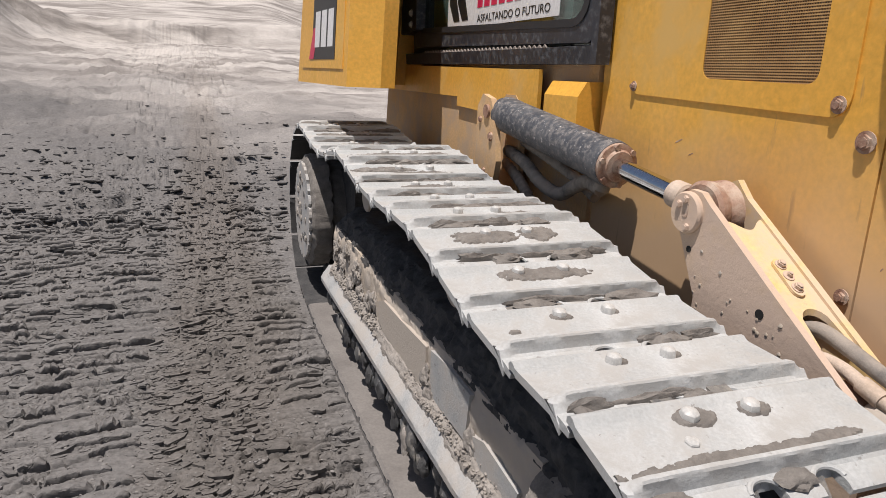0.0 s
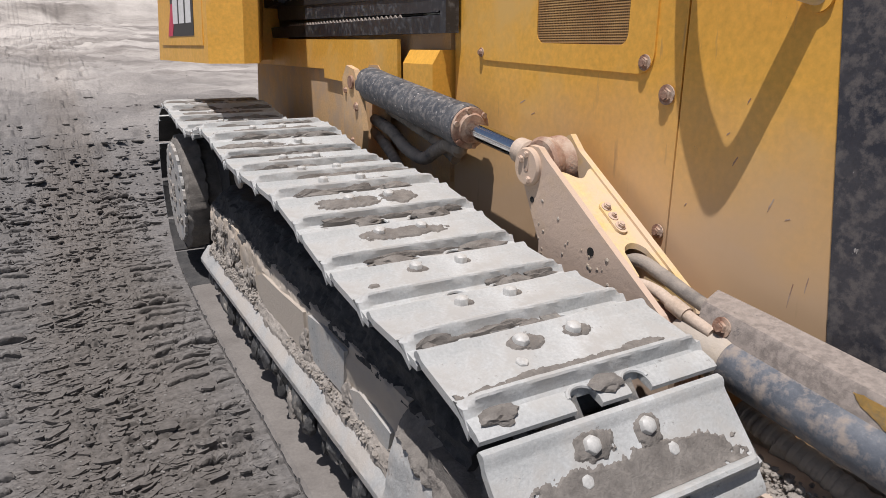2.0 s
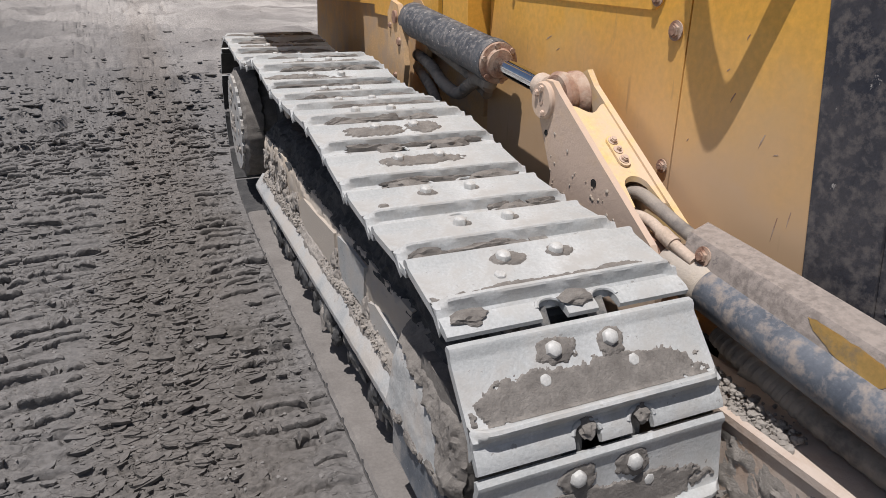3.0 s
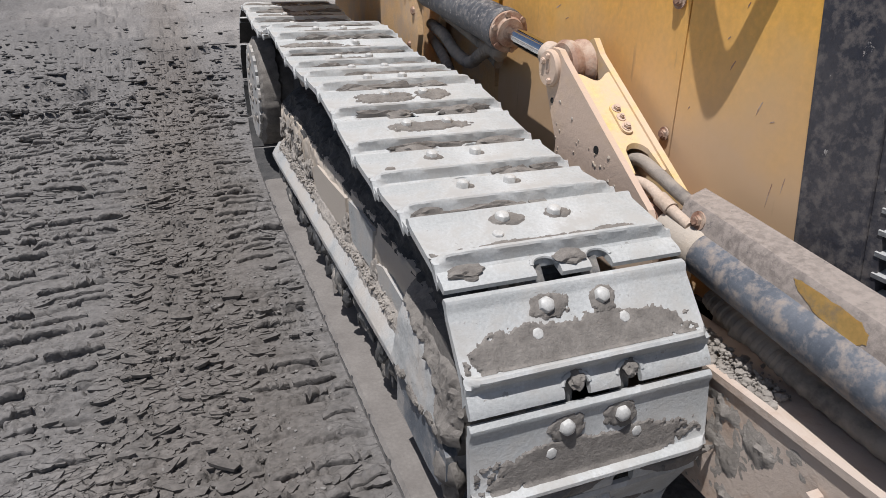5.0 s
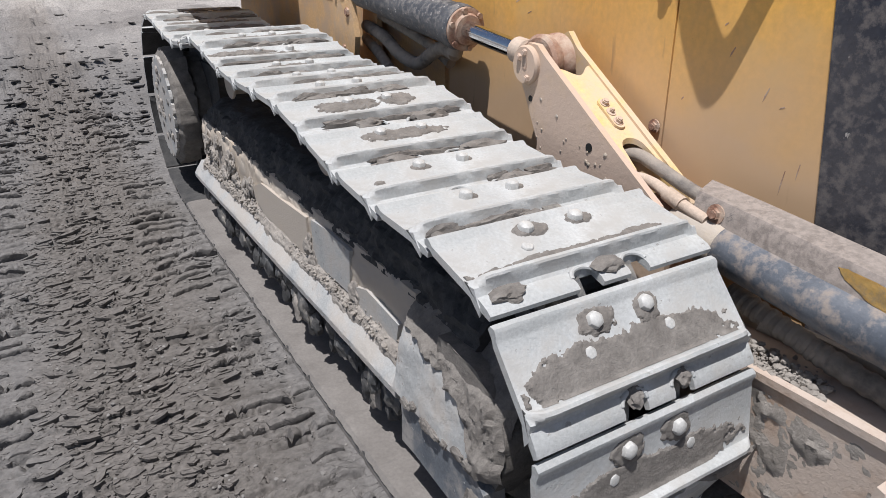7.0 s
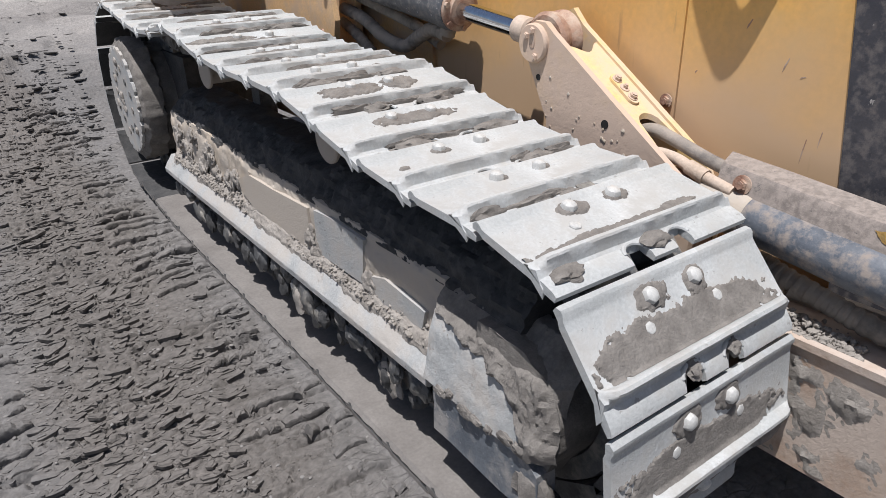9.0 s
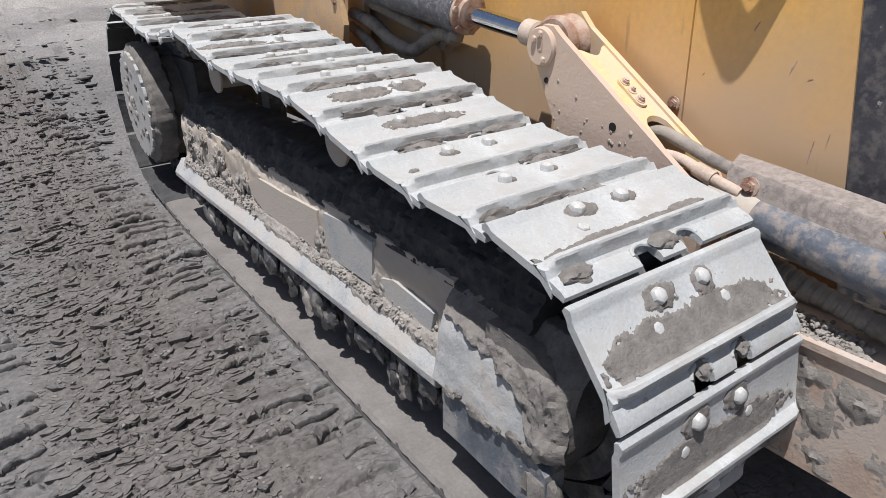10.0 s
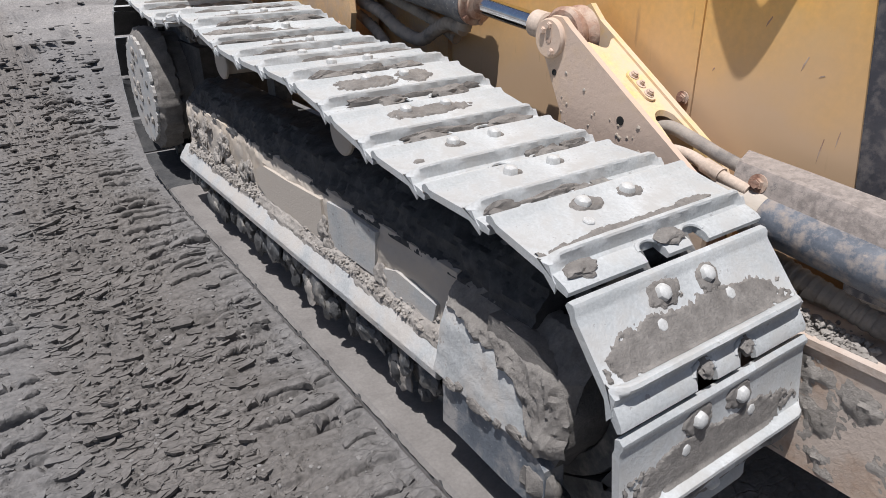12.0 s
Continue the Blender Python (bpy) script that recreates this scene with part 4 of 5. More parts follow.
part("idler", lathe([(0, 0.05), (0.0, 0.10), (0.03, 0.12), (0.03, 0.20), (0.0, 0.215), (0.0, 0.262), (0.02, 0.268), (0.05, 0.255), (0.05, 0.283), (0.11, 0.283), (0.11, 0.255), (0.14, 0.268), (0.16, 0.26), (0.16, 0.05)], (0.165, IDLER[0], IDLER[1]), (1, 0, 0), 48), LINKM, bulldozer, "dark steel front idler wheel", smooth=True)
# final drive: round hub with a caked rim and bolt holes
hub = part("final_drive", lathe([(0.02, 0.02), (0.02, 0.235), (0.024, 0.275), (0.040, 0.296), (0.075, 0.302), (0.125, 0.298), (0.13, 0.27), (0.30, 0.26), (0.30, 0.02)], (0.0, DRIVE[0] + 0.03, 0.520), (1, 0, 0), 128), MUD, bulldozer, "soil-caked round final drive hub", smooth=True)
for v in hub.data.vertices:
    q = Vector((0, v.co.y - DRIVE[0] - 0.03, v.co.z - 0.52))
    if q.length > 0.25:
        v.co += q.normalized() * (0.016 * noise.noise(v.co * 24) + 0.010 * noise.noise(v.co * 60)) + Vector((0.012 * noise.noise(v.co * 34), 0, 0))
bm = bmesh.new()
rim = []
for k in range(120):
    a = 2 * math.pi * k / 120
    r = 0.262 + 0.008 * noise.noise((7 * math.cos(a), 7 * math.sin(a), 1.0)) - 0.018 * (k % 5 == 0)
    rim.append((DRIVE[0] + 0.03 + r * math.cos(a), 0.520 + r * math.sin(a)))
prism(rim, 0.008, 0.022, "x", bm=bm)
cover = part("hub_cover", bm, GUARD, bulldozer, "pale dusty hub cover plate with ragged rim")
for k in range(12):
    a = 2 * math.pi * k / 12 + 0.2
    r = 0.165 if k % 2 else 0.14
    part("hub_bolt", tube([(0.004, DRIVE[0] + 0.03 + r * math.cos(a), 0.52 + r * math.sin(a)), (0.0095, DRIVE[0] + 0.03 + r * math.cos(a), 0.52 + r * math.sin(a))], 0.017, 10), LINKM if k % 3 else CRUST, cover, "dark bolt hole")
for k in range(9):
    a, r = rk.uniform(0, 6.28), rk.uniform(0.03, 0.2)
    bm = bmesh.new()
    bmesh.ops.create_icosphere(bm, subdivisions=2, radius=0.024)
    for v in bm.verts:
        v.co *= 1 + 0.5 * noise.noise(v.co * 60 + Vector((k, 3, 0)))
        v.co.x *= 0.35
    bmesh.ops.translate(bm, verts=bm.verts, vec=(0.007, DRIVE[0] + 0.03 + r * math.cos(a), 0.52 + r * math.sin(a)))
    part("mud_spot", bm, CRUST, cover, "dried mud", smooth=True)
TEETH = []
for k in range(54):
    a, r = 2 * math.pi * k / 54, 0.31 if k % 2 else 0.365
    TEETH.append((DRIVE[0] + r * math.cos(a), DRIVE[1] + r * math.sin(a)))
part("sprocket", prism(TEETH, 0.215, 0.275, "x"), LINKM, bulldozer, "dark toothed drive sprocket")
part("hub_support", box(0.20, 0.62, 2.62, 3.40, 0.26, 0.76, 0.03), MUD_SHADED, bulldozer, "dark final drive housing")

# packed soil on the inner faces of the lower run
bm = bmesh.new()
rows = []
for j in range(421):
    y = 0.20 + 2.62 * j / 420
    joint = math.exp(-((((y - 0.02) / PITCH) % 1.0 - 0.5) / 0.02) ** 2)
    lift = float(np.interp(y, [0.0, 2.45, 2.85], [0, 0, 0.028]))
    row = []
    for i in range(17):
        x = -0.0045 + 0.17 * i / 16
        x += 0.003 * noise.noise((y * 30, 1.3, 2.0)) if i == 0 else 0
        row.append(bm.verts.new((x, y, lift + 0.0455 - 0.0022 * joint + 0.0022 * noise.noise((x * 45, y * 45, 0)) - (0.012 if i == 0 else 0))))
    rows.append(row)
for r0, r1 in zip(rows, rows[1:]):
    for i in range(16):
        bm.faces.new((r0[i], r0[i + 1], r1[i + 1], r1[i]))
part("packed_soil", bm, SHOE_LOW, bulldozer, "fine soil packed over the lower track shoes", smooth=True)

# ---- bulldozer: hood, cab and lower body ----
SIDE = 0.745


def yellow_side():
    """Yellow paint that is coated with earth towards the tracks."""
    m = YELLOW.copy()
    m.name = "yellow_paint_earth_splashed"
    n, l = m.node_tree.nodes, m.node_tree.links
    b = n["Principled BSDF"]
    old = b.inputs["Base Color"].links[0].from_socket
    tc = n.new("ShaderNodeTexCoord")
    sep = n.new("ShaderNodeSeparateXYZ")
    l.new(tc.outputs["Object"], sep.inputs[0])
    t = n.new("ShaderNodeTexNoise")
    t.inputs["Scale"].default_value, t.inputs["Detail"].default_value = 5.0, 8.0
    l.new(tc.outputs["Object"], t.inputs["Vector"])
    ma = n.new("ShaderNodeMath")
    ma.operation = "MULTIPLY_ADD"
    l.new(t.outputs["Fac"], ma.inputs[0])
    ma.inputs[1].default_value = -0.30
    l.new(sep.outputs["Z"], ma.inputs[2])
    mr = n.new("ShaderNodeMapRange")
    mr.inputs["From Min"].default_value, mr.inputs["From Max"].default_value = 1.07, 0.68
    l.new(ma.outputs[0], mr.inputs["Value"])
    x = n.new("ShaderNodeMix")
    x.data_type = "RGBA"
    l.new(mr.outputs["Result"], x.inputs[0])
    l.new(old, x.inputs[6])
    x.inputs[7].default_value = (0.58, 0.40, 0.245, 1)
    # rusty drip marks down the panel
    tall = n.new("ShaderNodeVectorMath")
    tall.operation = "MULTIPLY"
    l.new(tc.outputs["Object"], tall.inputs[0])
    tall.inputs[1].default_value = (1.0, 34.0, 5.0)
    drip = n.new("ShaderNodeTexNoise")
    drip.inputs["Scale"].default_value, drip.inputs["Detail"].default_value = 1.0, 7.0
    l.new(tall.outputs["Vector"], drip.inputs["Vector"])
    cut = n.new("ShaderNodeMapRange")
    cut.inputs["From Min"].default_value, cut.inputs["From Max"].default_value, cut.inputs["To Max"].default_value = 0.66, 0.74, 0.55
    l.new(drip.outputs["Fac"], cut.inputs["Value"])
    y2 = n.new("ShaderNodeMix")
    y2.data_type = "RGBA"
    l.new(cut.outputs["Result"], y2.inputs[0]), l.new(x.outputs[2], y2.inputs[6])
    y2.inputs[7].default_value = (0.30, 0.19, 0.11, 1)
    l.new(y2.outputs[2], b.inputs["Base Color"])
    return m


YSIDE = yellow_side()
rear_panel = part("hood_panel", prism([(0.388, 0.55), (0.388, 1.95), (1.405, 1.95), (1.395, 1.55), (1.385, 1.18), (1.385, 0.55)], SIDE, SIDE + 0.03, "x", 0.004), YSIDE, bulldozer, "yellow engine hood side panel")
front_panel = part("hood_panel", prism([(-0.055, 0.55), (0.053, 1.37), (0.13, 1.95), (0.383, 1.95), (0.383, 0.55)], SIDE, SIDE + 0.03, "x", 0.004), YSIDE, bulldozer, "yellow engine hood side panel, scratched")
part("radiator_side", prism([(-0.205, 0.50), (-0.058, 0.50), (0.050, 1.37), (0.128, 1.95), (-0.03, 1.95), (-0.105, 1.37)], SIDE - 0.004, SIDE + 0.03, "x", 0.004), BLACK, bulldozer, "scuffed black radiator side plate")
# added block; its black colour gives the shade inside the engine bay
part("engine_bay_fill", box(SIDE + 0.034, 2.05, -0.35, 1.40, 0.45, 1.93), INSIDE, bulldozer, "near-black block for the unlit engine bay")
part("hood_panel", box(2.052, 2.082, -0.10, 1.405, 0.55, 1.949, 0.004), YELLOW, bulldozer, "yellow engine hood panel on the far side")
part("hood_top", box(SIDE, 2.10, -0.10, 1.405, 1.951, 1.99, 0.012), YELLOW, bulldozer, "yellow hood top")
grille = part("grille", prism([(-0.235, 0.50), (-0.207, 0.50), (-0.107, 1.37), (-0.135, 1.37)], SIDE + 0.002, SIDE + 0.03, "x", 0.003), BLACK, bulldozer, "black radiator grille frame")
part("grille_post", box(SIDE + 0.002, SIDE + 0.03, -0.62, -0.585, 0.50, 1.40, 0.004), BLACK, bulldozer, "black grille post")
slat = None
for k in range(22):
    z = 0.53 + 0.04 * k
    m = Matrix.Translation((0, 0.115 * (z - 0.5), z))
    if slat is None:
        slat = part("slat", prism([(SIDE + 0.000, 0.0), (SIDE + 0.026, 0.010), (SIDE + 0.026, 0.016), (SIDE - 0.002, 0.009)], -0.62, -0.226, "y"), GUARD, grille, "dusty grille slat")
        slat.matrix_basis = m
    else:
        again(slat, m, grille)


def rounded(y0, y1, z0, z1, r, k=6, tilt=0.0):
    out = []
    for cy, cz, a0 in ((y1 - r, z1 - r, 0), (y0 + r, z1 - r, 90), (y0 + r, z0 + r, 180), (y1 - r, z0 + r, 270)):
        for i in range(k + 1):
            a = radians(a0 + 90 * i / k)
            y, z = cy + r * math.cos(a), cz + r * math.sin(a)
            out.append((y, z + tilt * (y - y0)))
    return out


def ringed(outer, inner, x0, x1):
    """A plate with an opening: two outlines with equally many points."""
    bm = bmesh.new()
    loops = [[bm.verts.new((x, *p)) for p in o] for x, o in ((x0, outer), (x0, inner), (x1, inner), (x1, outer))]
    k = len(outer)
    for a, b in ((0, 1), (1, 2), (2, 3), (3, 0)):
        for i in range(k):
            j = (i + 1) % k
            bm.faces.new((loops[a][i], loops[a][j], loops[b][j], loops[b][i]))
    return bm


door = part("screen_plate", bevelled(ringed(rounded(0.472, 1.238, 1.212, 1.80, 0.05, tilt=0.03), rounded(0.560, 0.922, 1.278, 1.70, 0.03, tilt=0.02), SIDE - 0.005, SIDE - 0.0005), 0.0015, 1), YELLOW, rear_panel, "yellow screen plate bolted to the hood")
scr = bmesh.new()
for k in range(66):
    z = 1.272 + 0.0065 * k
    prism([(SIDE - 0.0035, z), (SIDE - 0.0008, z + 0.0012), (SIDE - 0.0008, z + 0.0034), (SIDE - 0.0030, z + 0.0030)], 0.552, 0.93, "y", bm=scr)
for k in range(58):
    y = 0.552 + 0.0065 * k
    prism([(SIDE - 0.0028, y), (SIDE - 0.0006, y), (SIDE - 0.0006, y + 0.002), (SIDE - 0.0028, y + 0.002)], 1.272, 1.70, "z", bm=scr)
tagged(part("wire_screen", scr, SCREEN, door, "rusty perforated air screen"), kind="stuff")
part("screen_back", box(SIDE - 0.0004, SIDE - 0.0002, 0.55, 0.93, 1.27, 1.70), RUST, door, "dark rust behind the screen")


def side_bolt(y, z, r=0.013, mat=None, parent=None):
    b = part("bolt", hex_bolt(r, 0.012, r * 1.45), mat or RUST, parent or rear_panel, "rusty bolt with washer")
    b.matrix_basis = Matrix.Translation((SIDE - 0.005, y, z)) @ Matrix.Rotation(-math.pi / 2, 4, "Y")


side_bolt(1.212, 1.257, 0.010), side_bolt(0.499, 1.240), side_bolt(0.423, 1.171, 0.016), side_bolt(0.410, 0.852, 0.012), side_bolt(0.499, 1.62)
# grab rail on the hood
part("grab_rail", tube(spline([(SIDE + 0.004, 0.093, 1.365), (SIDE - 0.05, 0.128, 1.385), (SIDE - 0.112, 0.178, 1.415), (SIDE - 0.122, 0.228, 1.49), (SIDE - 0.112, 0.298, 1.60), (SIDE - 0.085, 0.348, 1.69), (SIDE - 0.04, 0.378, 1.73), (SIDE + 0.004, 0.388, 1.74)], 8), 0.021, 18), YELLOW_PALE, bulldozer, "bent yellow tube grab rail", smooth=True)
for y, z, r in ((0.093, 1.365, 0.03),):
    part("rail_foot", lathe([(0, r), (0.008, r), (0.008, 0.01)], (SIDE - 0.008, y, z), (1, 0, 0), 20), YELLOW, bulldozer, "round rail foot")
# scratches through the paint
for y, z, dy, dz in ((0.985, 1.115, 0.05, 0.022), (0.93, 1.085, 0.03, 0.012), (0.225, 1.045, 0.02, 0.035), (0.25, 1.10, 0.014, 0.01), (0.13, 0.97, 0.02, 0.05), (0.21, 1.17, 0.012, 0.02), (0.06, 0.80, 0.012, 0.09), (0.03, 0.83, 0.008, 0.06), (0.34, 0.93, 0.01, 0.012), (0.09, 0.95, 0.02, 0.008)):
    w, dy, dz = 0.0016, dy * 0.6, dz * 0.6
    bm = prism([(y - dy / 2, z + dz / 2), (y - dy / 2 + w, z + dz / 2 + w), (y + dy * 0.2 + w, z - dz * 0.1 + w), (y + dy / 2, z - dz / 2), (y + dy * 0.15, z - dz * 0.2)], SIDE - 0.0006, SIDE - 0.0001, "x")
    part("scratch", bm, RUST, front_panel if y < 0.385 else rear_panel, "rusty paint scratch")

# lower main frame beside the engine
part("main_frame", prism([(-0.50, 0.42), (-0.50, 0.60), (0.30, 0.62), (1.10, 0.80), (1.95, 1.02), (1.95, 0.42)], 0.755, 0.95, "x", 0.01), BROWN, bulldozer, "earth-coated main frame")
part("belly", box(0.80, 2.0, -0.45, 3.5, 0.36, 0.60, 0.02), BROWN, bulldozer, "earth-coated belly plate")
part("rear_frame", prism([(1.96, 0.45), (1.96, 1.10), (2.10, 1.165), (3.88, 1.165), (3.92, 0.95), (3.95, 0.45)], 0.700, 0.95, "x", 0.012), BROWN, bulldozer, "earth-coated rear frame side")
part("fender_panel", prism([(1.72, 1.135), (1.72, 1.30), (1.95, 1.30), (3.88, 1.315), (3.88, 1.165), (2.55, 1.168), (2.55, 1.125), (2.30, 1.118), (1.98, 1.075), (1.90, 1.15)], 0.682, 0.698, "x", 0.004), YELLOW, bulldozer, "dusty yellow fender panel with a cut corner")
part("step_box", prism([(0.662, 1.08), (0.662, 1.215), (0.692, 1.262), (0.95, 1.27), (0.95, 1.08)], 1.40, 1.63, "y", 0.006), YELLOW, bulldozer, "yellow box beside the hood")
part("dark_gap", box(0.74, 0.80, 1.41, 3.3, 0.80, 1.32), BROWN, bulldozer, "earth-coated frame below the cab")
# rear tank with the lettered panel drawn as plain shapes
TX = [(0.300, 2.55), (0.150, 2.60), (0.070, 3.60), (0.30, 3.90), (1.9, 3.90), (1.9, 3.46), (0.62, 3.44), (0.375, 2.575)]
bm = prism(TX, 1.195, 2.5, "z")
for v in bm.verts:
    if v.co.z > 2:
        v.co.x += 0.08 if v.co.x < 1 else 0
        v.co.y += 0.10 if v.co.y < 3 else -0.1
bevelled(bm, 0.012)
part("rear_tank", bm, YELLOW, bulldozer, "yellow rear tank above the track")
ux, uy = 0.070 - 0.150, 3.60 - 2.60
ul = math.hypot(ux, uy)
ux, uy = ux / ul, uy / ul
nxn, nyn = -uy, ux


def on_tank(u0, u1, z0, z1, t0, t1, mat, label, name="tank_sticker", slant=0.0):
    bm = bmesh.new()
    v = []
    for t in (t0, t1):
        for u, z in ((u0, z0), (u1, z0), (u1 + slant, z1), (u0 + slant, z1)):
            lean = (z - 1.195) / 1.305
            v.append(bm.verts.new((0.150 + ux * u + nxn * t + 0.08 * lean, 2.60 + uy * u + nyn * t + 0.10 * lean * (1 - u), z)))
    for f in ((0, 1, 2, 3), (4, 5, 6, 7), (0, 1, 5, 4), (1, 2, 6, 5), (2, 3, 7, 6), (3, 0, 4, 7)):
        bm.faces.new([v[i] for i in f])
    return part(name, bm, mat, bulldozer, label)


on_tank(0.06, 0.90, 1.275, 1.95, -0.001, 0.006, YELLOW, "raised yellow tank door", "tank_door")
on_tank(0.20, 0.66, 1.32, 1.90, 0.0065, 0.0085, INK, "black sticker")
for k in range(3):
    on_tank(0.24 + 0.13 * k, 0.34 + 0.13 * k, 1.38, 1.56, 0.009, 0.010, WHITE, "plain white block on the sticker", "sticker_block")
on_tank(0.62, 0.72, 1.32, 1.48, 0.0088, 0.0095, RED, "red corner of the sticker", "sticker_block", -0.08)
CABIN = material("grey_cab_lining", ((0.10, 0.11, 0.11), (0.16, 0.17, 0.17)), 0.8)
# cab
CX = 0.600
cab = part("cab_body", box(CX + 0.03, 1.9, 1.42, 3.40, 1.33, 2.55, 0.02), CABIN, bulldozer, "dark cab interior")
part("cab_roof", box(CX - 0.02, 1.95, 1.25, 3.25, 2.55, 2.66, 0.03), CABBLACK, bulldozer, "black cab roof")
part("cab_sill", prism([(CX - 0.014, 1.318), (CX - 0.020, 1.375), (CX + 0.03, 1.383), (CX + 0.03, 1.318)], 1.225, 3.36, "y", 0.005), CABBLACK, bulldozer, "scuffed black cab sill")
zig = bmesh.new()
for k in range(34):
    y = 1.50 + 0.038 * k
    prism([(y, 1.374), (y + 0.034, 1.374), (y + 0.017, 1.387)], CX - 0.016, CX - 0.010, "x", bm=zig)
part("tread_strip", zig, GUARDRUST, bulldozer, "worn serrated step strip")
cab_door = part("cab_door", bevelled(ringed(rounded(1.228, 2.98, 1.385, 2.45, 0.03, tilt=0.015), rounded(1.262, 2.90, 1.440, 2.36, 0.09, tilt=0.03), CX - 0.012, CX + 0.03), 0.004, 2), CABBLACK, bulldozer, "black cab door frame with rounded window")
part("window_seal", bevelled(ringed(rounded(1.257, 2.905, 1.435, 2.365, 0.095, tilt=0.03), rounded(1.284, 2.878, 1.462, 2.338, 0.075, tilt=0.03), CX - 0.016, CX + 0.0), 0.003, 2), RUBBER, cab_door, "black rubber window seal")
gl = part("window_glass", box(CX - 0.004, CX + 0.0, 1.27, 2.89, 1.45, 2.36), GLASS, cab_door, "greenish tinted cab glass")
gl.visible_shadow = False
part("hinge_box", prism([(2.82, 1.50), (2.82, 1.95), (3.55, 1.95), (3.55, 1.55), (3.05, 1.48)], CX - 0.055, CX + 0.02, "x", 0.012), CABBLACK, bulldozer, "black hinge cover beside the door")
for z in (1.50, 1.56):
    b = part("bolt", hex_bolt(0.014, 0.014, 0.02), GUARD, bulldozer, "bright hinge bolt")
    b.matrix_basis = Matrix.Translation((CX + 0.043, 3.215, z + 0.03)) @ Matrix.Rotation(-math.pi / 2, 4, "Y")
part("door_post", box(CX - 0.02, CX + 0.03, 1.190, 1.224, 1.318, 2.5, 0.006), CABBLACK, bulldozer, "black cab post")
# the window sticker
sticker = part("window_sticker", box(CX - 0.0062, CX - 0.0045, 1.45, 2.48, 1.482, 1.84), WHITE, cab_door, "white company sticker on the window")
for k in range(9):
    y = 2.08 - 0.070 * k
    part("sticker_bar", prism([(y, 1.560), (y + 0.052, 1.560), (y + 0.052, 1.66), (y, 1.66)], CX - 0.0075, CX - 0.0062, "x"), RED, sticker, "plain red bar")
for k, y in enumerate((2.43, 2.33)):
    part("sticker_bar", prism([(y - 0.10, 1.515), (y - 0.03, 1.515), (y + 0.03, 1.60), (y + 0.03, 1.72), (y - 0.01, 1.72)], CX - 0.0075, CX - 0.0062, "x"), INK, sticker, "plain black curved shape")
fc = bpy.data.curves.new("slogan", "FONT")
fc.body = "ASFALTANDO O FUTURO"
fc.size = 0.052
fc.extrude = 0.0006
fo = bpy.data.objects.new("slogan", fc)
scene.collection.objects.link(fo)
dg = bpy.context.evaluated_depsgraph_get()
tm = bpy.data.meshes.new_from_object(fo.evaluated_get(dg))
bpy.data.objects.remove(fo)
tm.materials.append(INK)
tw = max(v.co.x for v in tm.vertices)
slogan = new("slogan", tm)
slogan.parent = sticker
slogan.matrix_basis = Matrix.Translation((CX - 0.0072, 2.13, 1.500)) @ Matrix(((0, 0, -1, 0), (-1, 0, 0, 0), (0, 1, 0, 0), (0, 0, 0, 1))) @ Matrix.Diagonal((0.62 / tw, 0.85, 1, 1))
tagged(slogan, "black printed slogan")

# the cab stands back from the track
for ob in bulldozer.children:
    if ob.name.split(".")[0] in ("cab_body", "cab_roof", "cab_sill", "tread_strip", "cab_door", "hinge_box", "door_post"):
        ob.matrix_basis = Matrix.Translation((0.10, 0.0374, 0)) @ Matrix.Diagonal((1, 1.096, 1, 1)) @ ob.matrix_basis

# ---- bulldozer: lift cylinder and push arm ----
PIN = Vector((0.640, 0.703, 0.979))
REAR = Vector((0.640, 1.915, 1.130))
AX = (PIN - REAR).normalized()


def along(d):
    return REAR + AX * d


part("cylinder_barrel", lathe([(0.0, 0.03), (0.0, 0.060), (0.03, 0.068), (0.10, 0.068), (0.105, 0.0665), (0.74, 0.0665), (0.745, 0.070), (0.775, 0.071), (0.80, 0.068), (0.805, 0.05), (0.81, 0.03)], REAR, AX, 40), CYLBLACK, bulldozer, "chipped black hydraulic lift cylinder", smooth=True)
part("cylinder_head", lathe([(0.788, 0.066), (0.812, 0.066), (0.815, 0.050), (0.825, 0.045), (0.825, 0.028)], REAR, AX, 32), RUST, bulldozer, "rusty cylinder head", smooth=True)
for k in range(6):
    a, b = frame_at(AX)
    q = along(0.805) + 0.058 * (math.cos(k * 1.047 + 0.3) * a + math.sin(k * 1.047 + 0.3) * b)
    part("head_bolt", tube([q, q + AX * 0.016], 0.009, 8), RUST, bulldozer, "rusty head bolt")
part("piston_rod", tube([along(0.80), along(1.13)], 0.027, 32), CHROME, bulldozer, "bright chrome piston rod", smooth=True)
part("rod_collar", lathe([(1.075, 0.030), (1.08, 0.036), (1.125, 0.037), (1.13, 0.03)], REAR, AX, 28), PALEHOSE, bulldozer, "pale rod end collar", smooth=True)
part("rod_eye", lathe([(-0.038, 0.03), (-0.038, 0.064), (-0.030, 0.073), (-0.014, 0.072), (0.0, 0.063), (0.014, 0.072), (0.030, 0.073), (0.038, 0.064), (0.038, 0.03)], PIN, (1, 0, 0), 36), RUST, bulldozer, "rusty rod eye", smooth=True)
# rear clevis bracket
part("clevis", prism([(1.86, 0.80), (1.82, 0.95), (1.86, 1.12), (1.90, 1.185), (1.98, 1.20), (2.03, 1.15), (2.03, 0.80)], 0.575, 0.598, "x", 0.004), BROWN, bulldozer, "earth-coated cylinder bracket")
